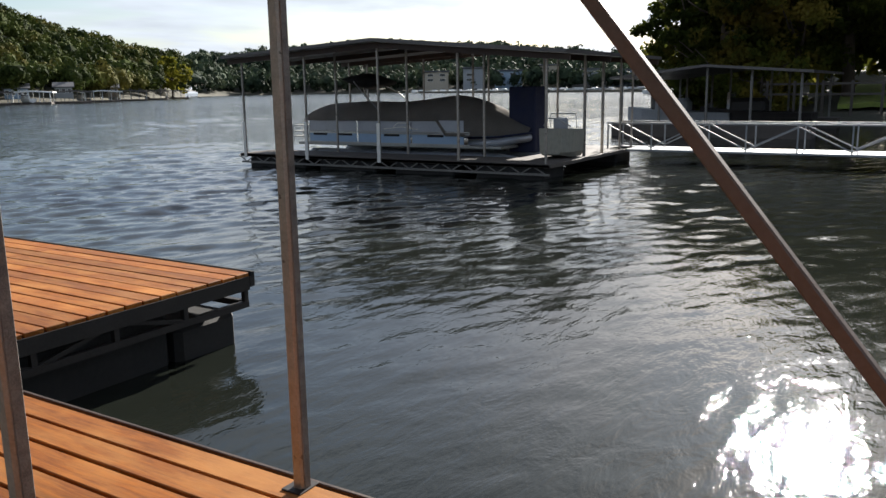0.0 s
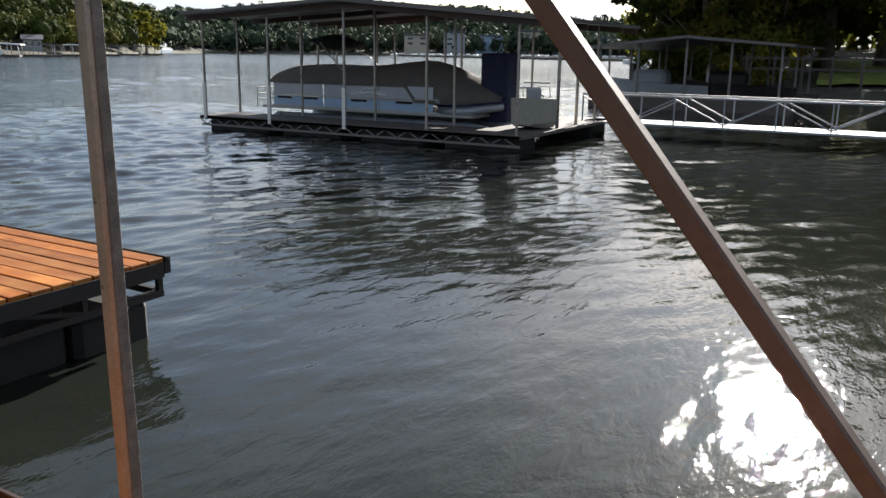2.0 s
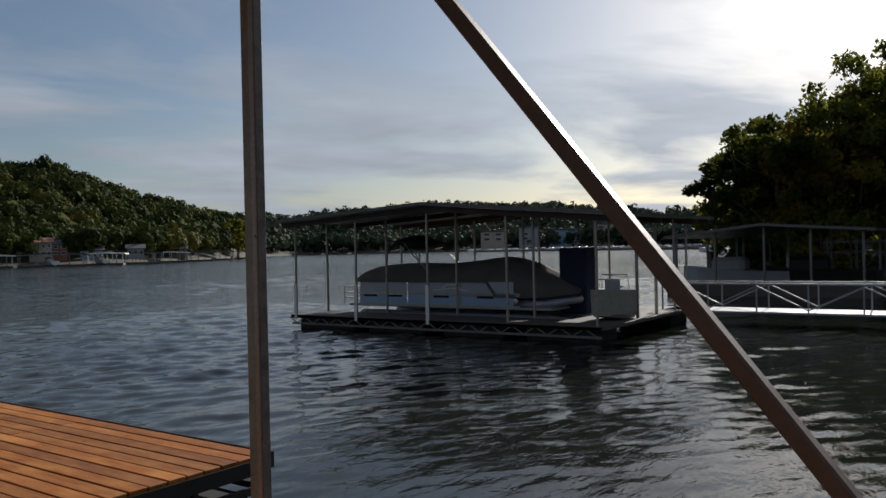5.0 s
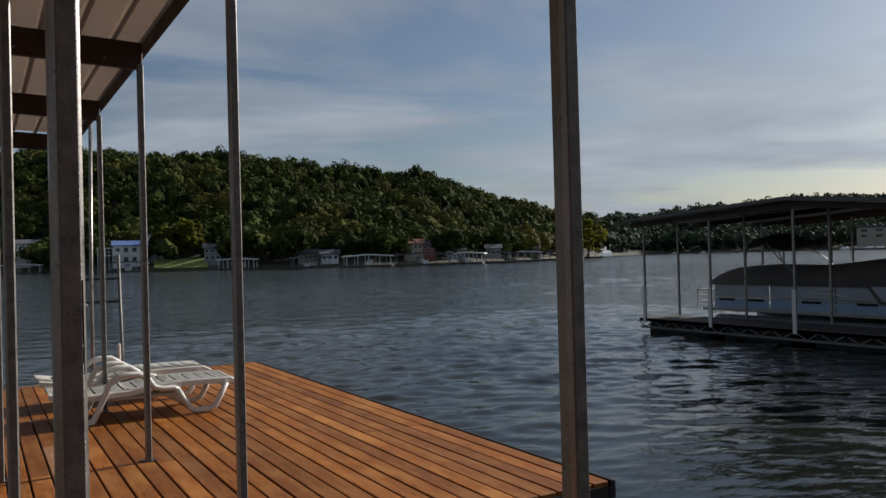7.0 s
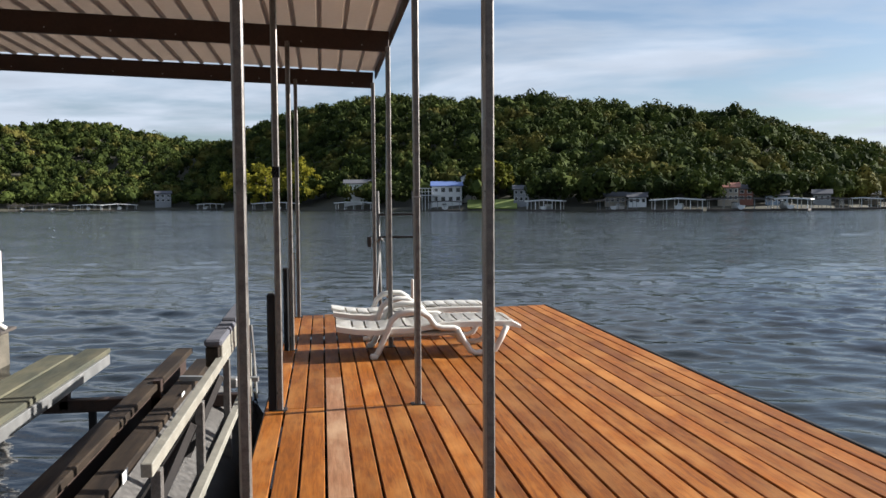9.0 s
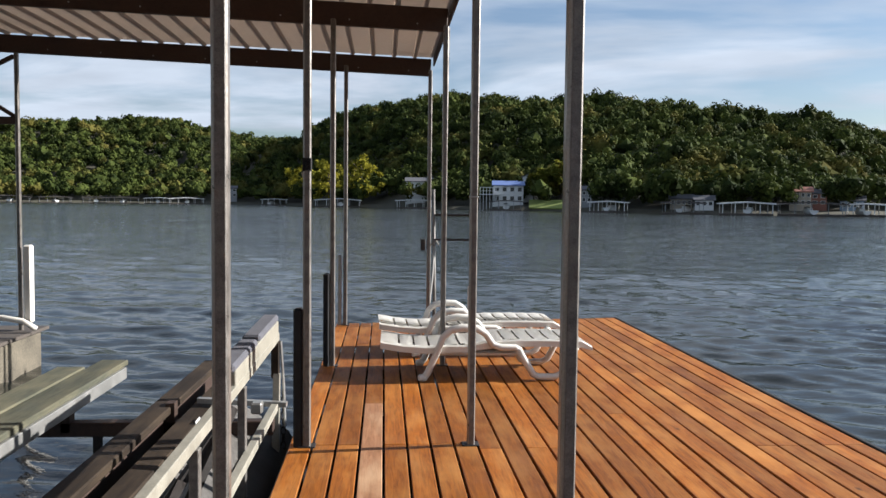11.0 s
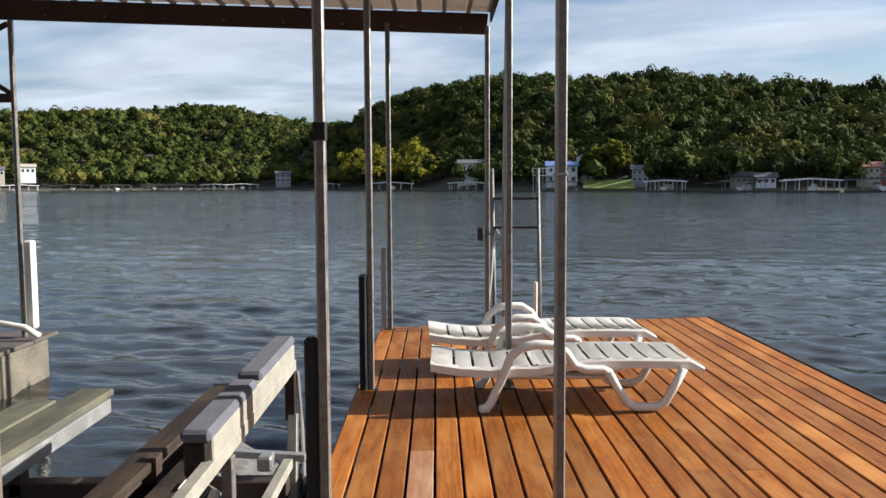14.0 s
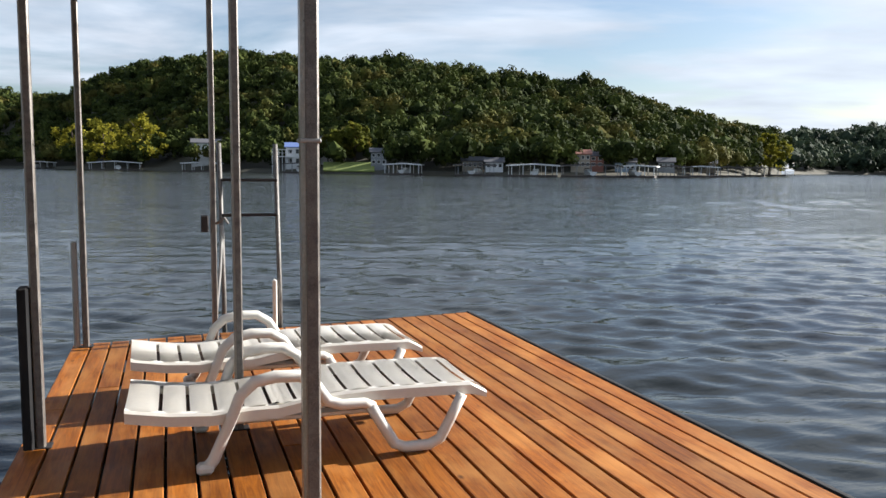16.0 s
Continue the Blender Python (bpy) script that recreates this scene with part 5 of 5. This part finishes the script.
# grey dinghy on its stand at the dock corner
ding = thing("small_boat", "small boxy pale grey open boat standing on the dock corner", "boat", m=pose(NX + 1.75, 5.95, ND - 0.03, 0, 0, 178) @ Matrix.Diagonal((0.30, 0.58, 0.92, 1)))
bm = B()
rows = []
for i in range(9):
    u = i / 8
    x = -1.6 + 3.4 * u
    w = 0.75 * (1 - max(0, (u - 0.55) / 0.45) ** 2 * 0.35)
    zt = 0.75 + 0.05 * u
    rows.append([bm.verts.new(p) for p in ((x, -w, zt), (x, -w * 0.93, 0.2), (x, -w * 0.75, 0.05 + 0.1 * u ** 3), (x, w * 0.75, 0.05 + 0.1 * u ** 3), (x, w * 0.93, 0.2), (x, w, zt))])
for a, b in zip(rows, rows[1:]):
    for k in range(5):
        bm.faces.new((a[k], b[k], b[k + 1], a[k + 1]))
    bm.faces.new((a[5], b[5], b[0], a[0]))
bm.faces.new(rows[0])
bm.faces.new(rows[-1])
bmesh.ops.recalc_face_normals(bm, faces=bm.faces[:])
part("hull", bm, M_CREAM, ding)
bm = B()
pipe(bm, [(-0.6, -0.6, 0.8), (-0.5, -0.55, 1.15), (-0.5, 0.55, 1.15), (-0.6, 0.6, 0.8)], 0.02, 6)
pipe(bm, [(0.6, -0.6, 0.85), (1.5, -0.2, 1.05), (1.5, 0.2, 1.05), (0.6, 0.6, 0.85)], 0.02, 6)
part("grab_rail", bm, M_ALU, ding)
bm = B()
block(bm, (-0.3, -0.3, 0.5), (0.1, 0.3, 1.05), 0.06)
part("console", bm, M_BOATGREY, ding)

# ---------- gangway ----------
GX, GZ, GH = 19.6, -0.22, 0.68
gang = thing("gangway", "white-painted steel truss gangway over the water", "gangway")
spans = ((5.9, -1.25), (-1.6, -8.3), (-8.6, -15.3), (-15.6, -23.0))
for a, b in spans:
    for dx in (0.0, 1.2):
        bm = B()
        bar(bm, (GX + dx, a, GZ + GH), (GX + dx, b, GZ + GH), 0.045, 0.045)
        part("handrail", bm, M_GANG, gang)
        n = int(round((a - b) / 1.12))
        st = (a - b) / n
        for k in range(n + 1):
            bm = B()
            bar(bm, (GX + dx, a - k * st, GZ), (GX + dx, a - k * st, GZ + GH), 0.034)
            part("upright", bm, M_GANG, gang)
        for k in range(n):
            bm = B()
            lo, hi = (GZ + 0.05, GZ + GH - 0.05) if k % 2 else (GZ + GH - 0.05, GZ + 0.05)
            bar(bm, (GX + dx, a - k * st, lo), (GX + dx, a - (k + 1) * st, hi), 0.032)
            part("diagonal", bm, M_GANG, gang)
    bm = B()
    block(bm, (GX - 0.04, b, GZ - 0.055), (GX + 1.24, a, GZ), 0.01)
    part("walk_plate", bm, M_GREYSIDE, gang, "pale gangway floor")
for y in (-1.43, -8.45, -15.45):
    bm = B()
    block(bm, (GX + 0.2, y - 0.25, -3.0), (GX + 0.9, y + 0.25, GZ - 0.09), 0.03)
    part("pile", bm, M_GREYWOOD, gang, "dark timber pile")

# ---------- boathouse on the bank side ----------
bh = thing("boathouse", "dark open boathouse with slim posts and a low gabled roof", "boathouse")
BX, BY0, BY1 = 31.0, 2.3, 9.9
bm = B()
mid = 6.15
ngon_prism(bm, [(BY0, 1.8), (mid, 2.1), (BY1, 1.7), (BY1, 1.8), (mid, 2.2), (BY0, 1.9)], 0, BX - 0.5, BX + 9)
part("roof", bm, M_ROOFDARK, bh)
for x in (BX, BX + 4, BX + 8.5):
    for y in (2.75, 4.5, mid, 8.0, 9.55):
        bm = B()
        bar(bm, (x, y, WATER), (x, y, 1.77 + 0.28 * (1 - abs(y - mid) / 3.9)), 0.085)
        part("post", bm, M_STEELRIB, bh)
bm = B()
block(bm, (BX - 0.2, BY0, WATER - 0.2), (BX + 1.0, BY1, -0.1), 0.02)
part("deck", bm, M_GREYWOOD, bh)
bm = B()
block(bm, (BX + 7.8, BY0, WATER - 0.2), (BX + 9.0, BY1, -0.1), 0.02)
part("deck", bm, M_GREYWOOD, bh)
hull((BX + 3.6, 8.2, WATER + 0.1), 4.6, 1.7, 90, M_GREYSIDE, "grey motorboat under the boathouse roof")
hull((BX + 3.6, 5.0, WATER + 0.1), 4.6, 1.7, 90, M_DARKSTEEL, "dark motorboat under the boathouse roof")
# bank fence
fence = thing("fence", "grey timber rail fence along the bank", "fence")
for k in range(16):
    bm = B()
    y = 6.0 - k * 1.3
    bar(bm, (42.5 - 0.12 * k, y, WATER), (42.5 - 0.12 * k, y, 1.55), 0.12)
    part("post", bm, M_GREYWOOD, fence)
for z in (0.9, 1.4):
    bm = B()
    bar(bm, (42.5, 6.2, z), (40.6, -13.8, z), 0.06, 0.1)
    part("rail", bm, M_GREYWOOD, fence)

# ---------- deck planks ----------
PLANK = {}


def plank_mesh(w, length):
    key = (round(w, 4), round(length, 3))
    if key not in PLANK:
        b = bmesh.new()
        block(b, (-w / 2, 0, -0.038), (w / 2, length, 0.0), 0.004)
        me = bpy.data.meshes.new("plank")
        b.to_mesh(me)
        b.free()
        me.materials.append(M_DECK)
        PLANK[key] = me
    return PLANK[key]


def plank(x, y0, y1, w, parent, old=False):
    ob = new("plank", plank_mesh(w, y1 - y0))
    ob.parent = parent
    ob.location = (x, y0, rnd.uniform(-0.002, 0.002))
    if old:
        ob.data = ob.data.copy()
        ob.data.materials[0] = M_OLDBOARD


rnd = random.Random(11)
BREAKS = {0: [5.31, 8.45], 1: [5.31], 2: [5.31, 8.9], 3: [3.4, 6.35], 4: [5.31], 5: [5.31, 8.2], 6: [5.31], 7: [2.9, 5.31]}
for i in range(NROW):
    x = DECK_L + (i + 0.5) * PITCH
    start = -5.8 if i < WALK_ROWS else NEAR
    end = far_end(x)
    cuts = [start]
    if i < WALK_ROWS:
        cuts += [-2.1 + 0.6 * (i % 3)]
        cuts += BREAKS[i]
    else:
        cuts += [rnd.choice([5.2, 6.0, 7.4, 8.3])]
    cuts += [end]
    for a, b in zip(cuts, cuts[1:]):
        plank(x, a + 0.002, b - 0.002 + (0.0 if b < end else rnd.uniform(-0.012, 0.012)), PITCH - 0.015, deck, old=(i == 3 and abs(a - 3.4) < 0.1))
for i in range(57):
    x = DECK_L - (i + 0.5) * PITCH
    plank(x, -3.45, -0.5, PITCH - 0.015, cross)
for i in range(20):
    b = bmesh.new()
    y = 10.6 - i * 0.55
    block(b, (-8.9, y - 0.27, -0.14), (-4.28, y + 0.265, -0.10), 0.005)
    part("plank", b, M_GREYWOOD, finger)
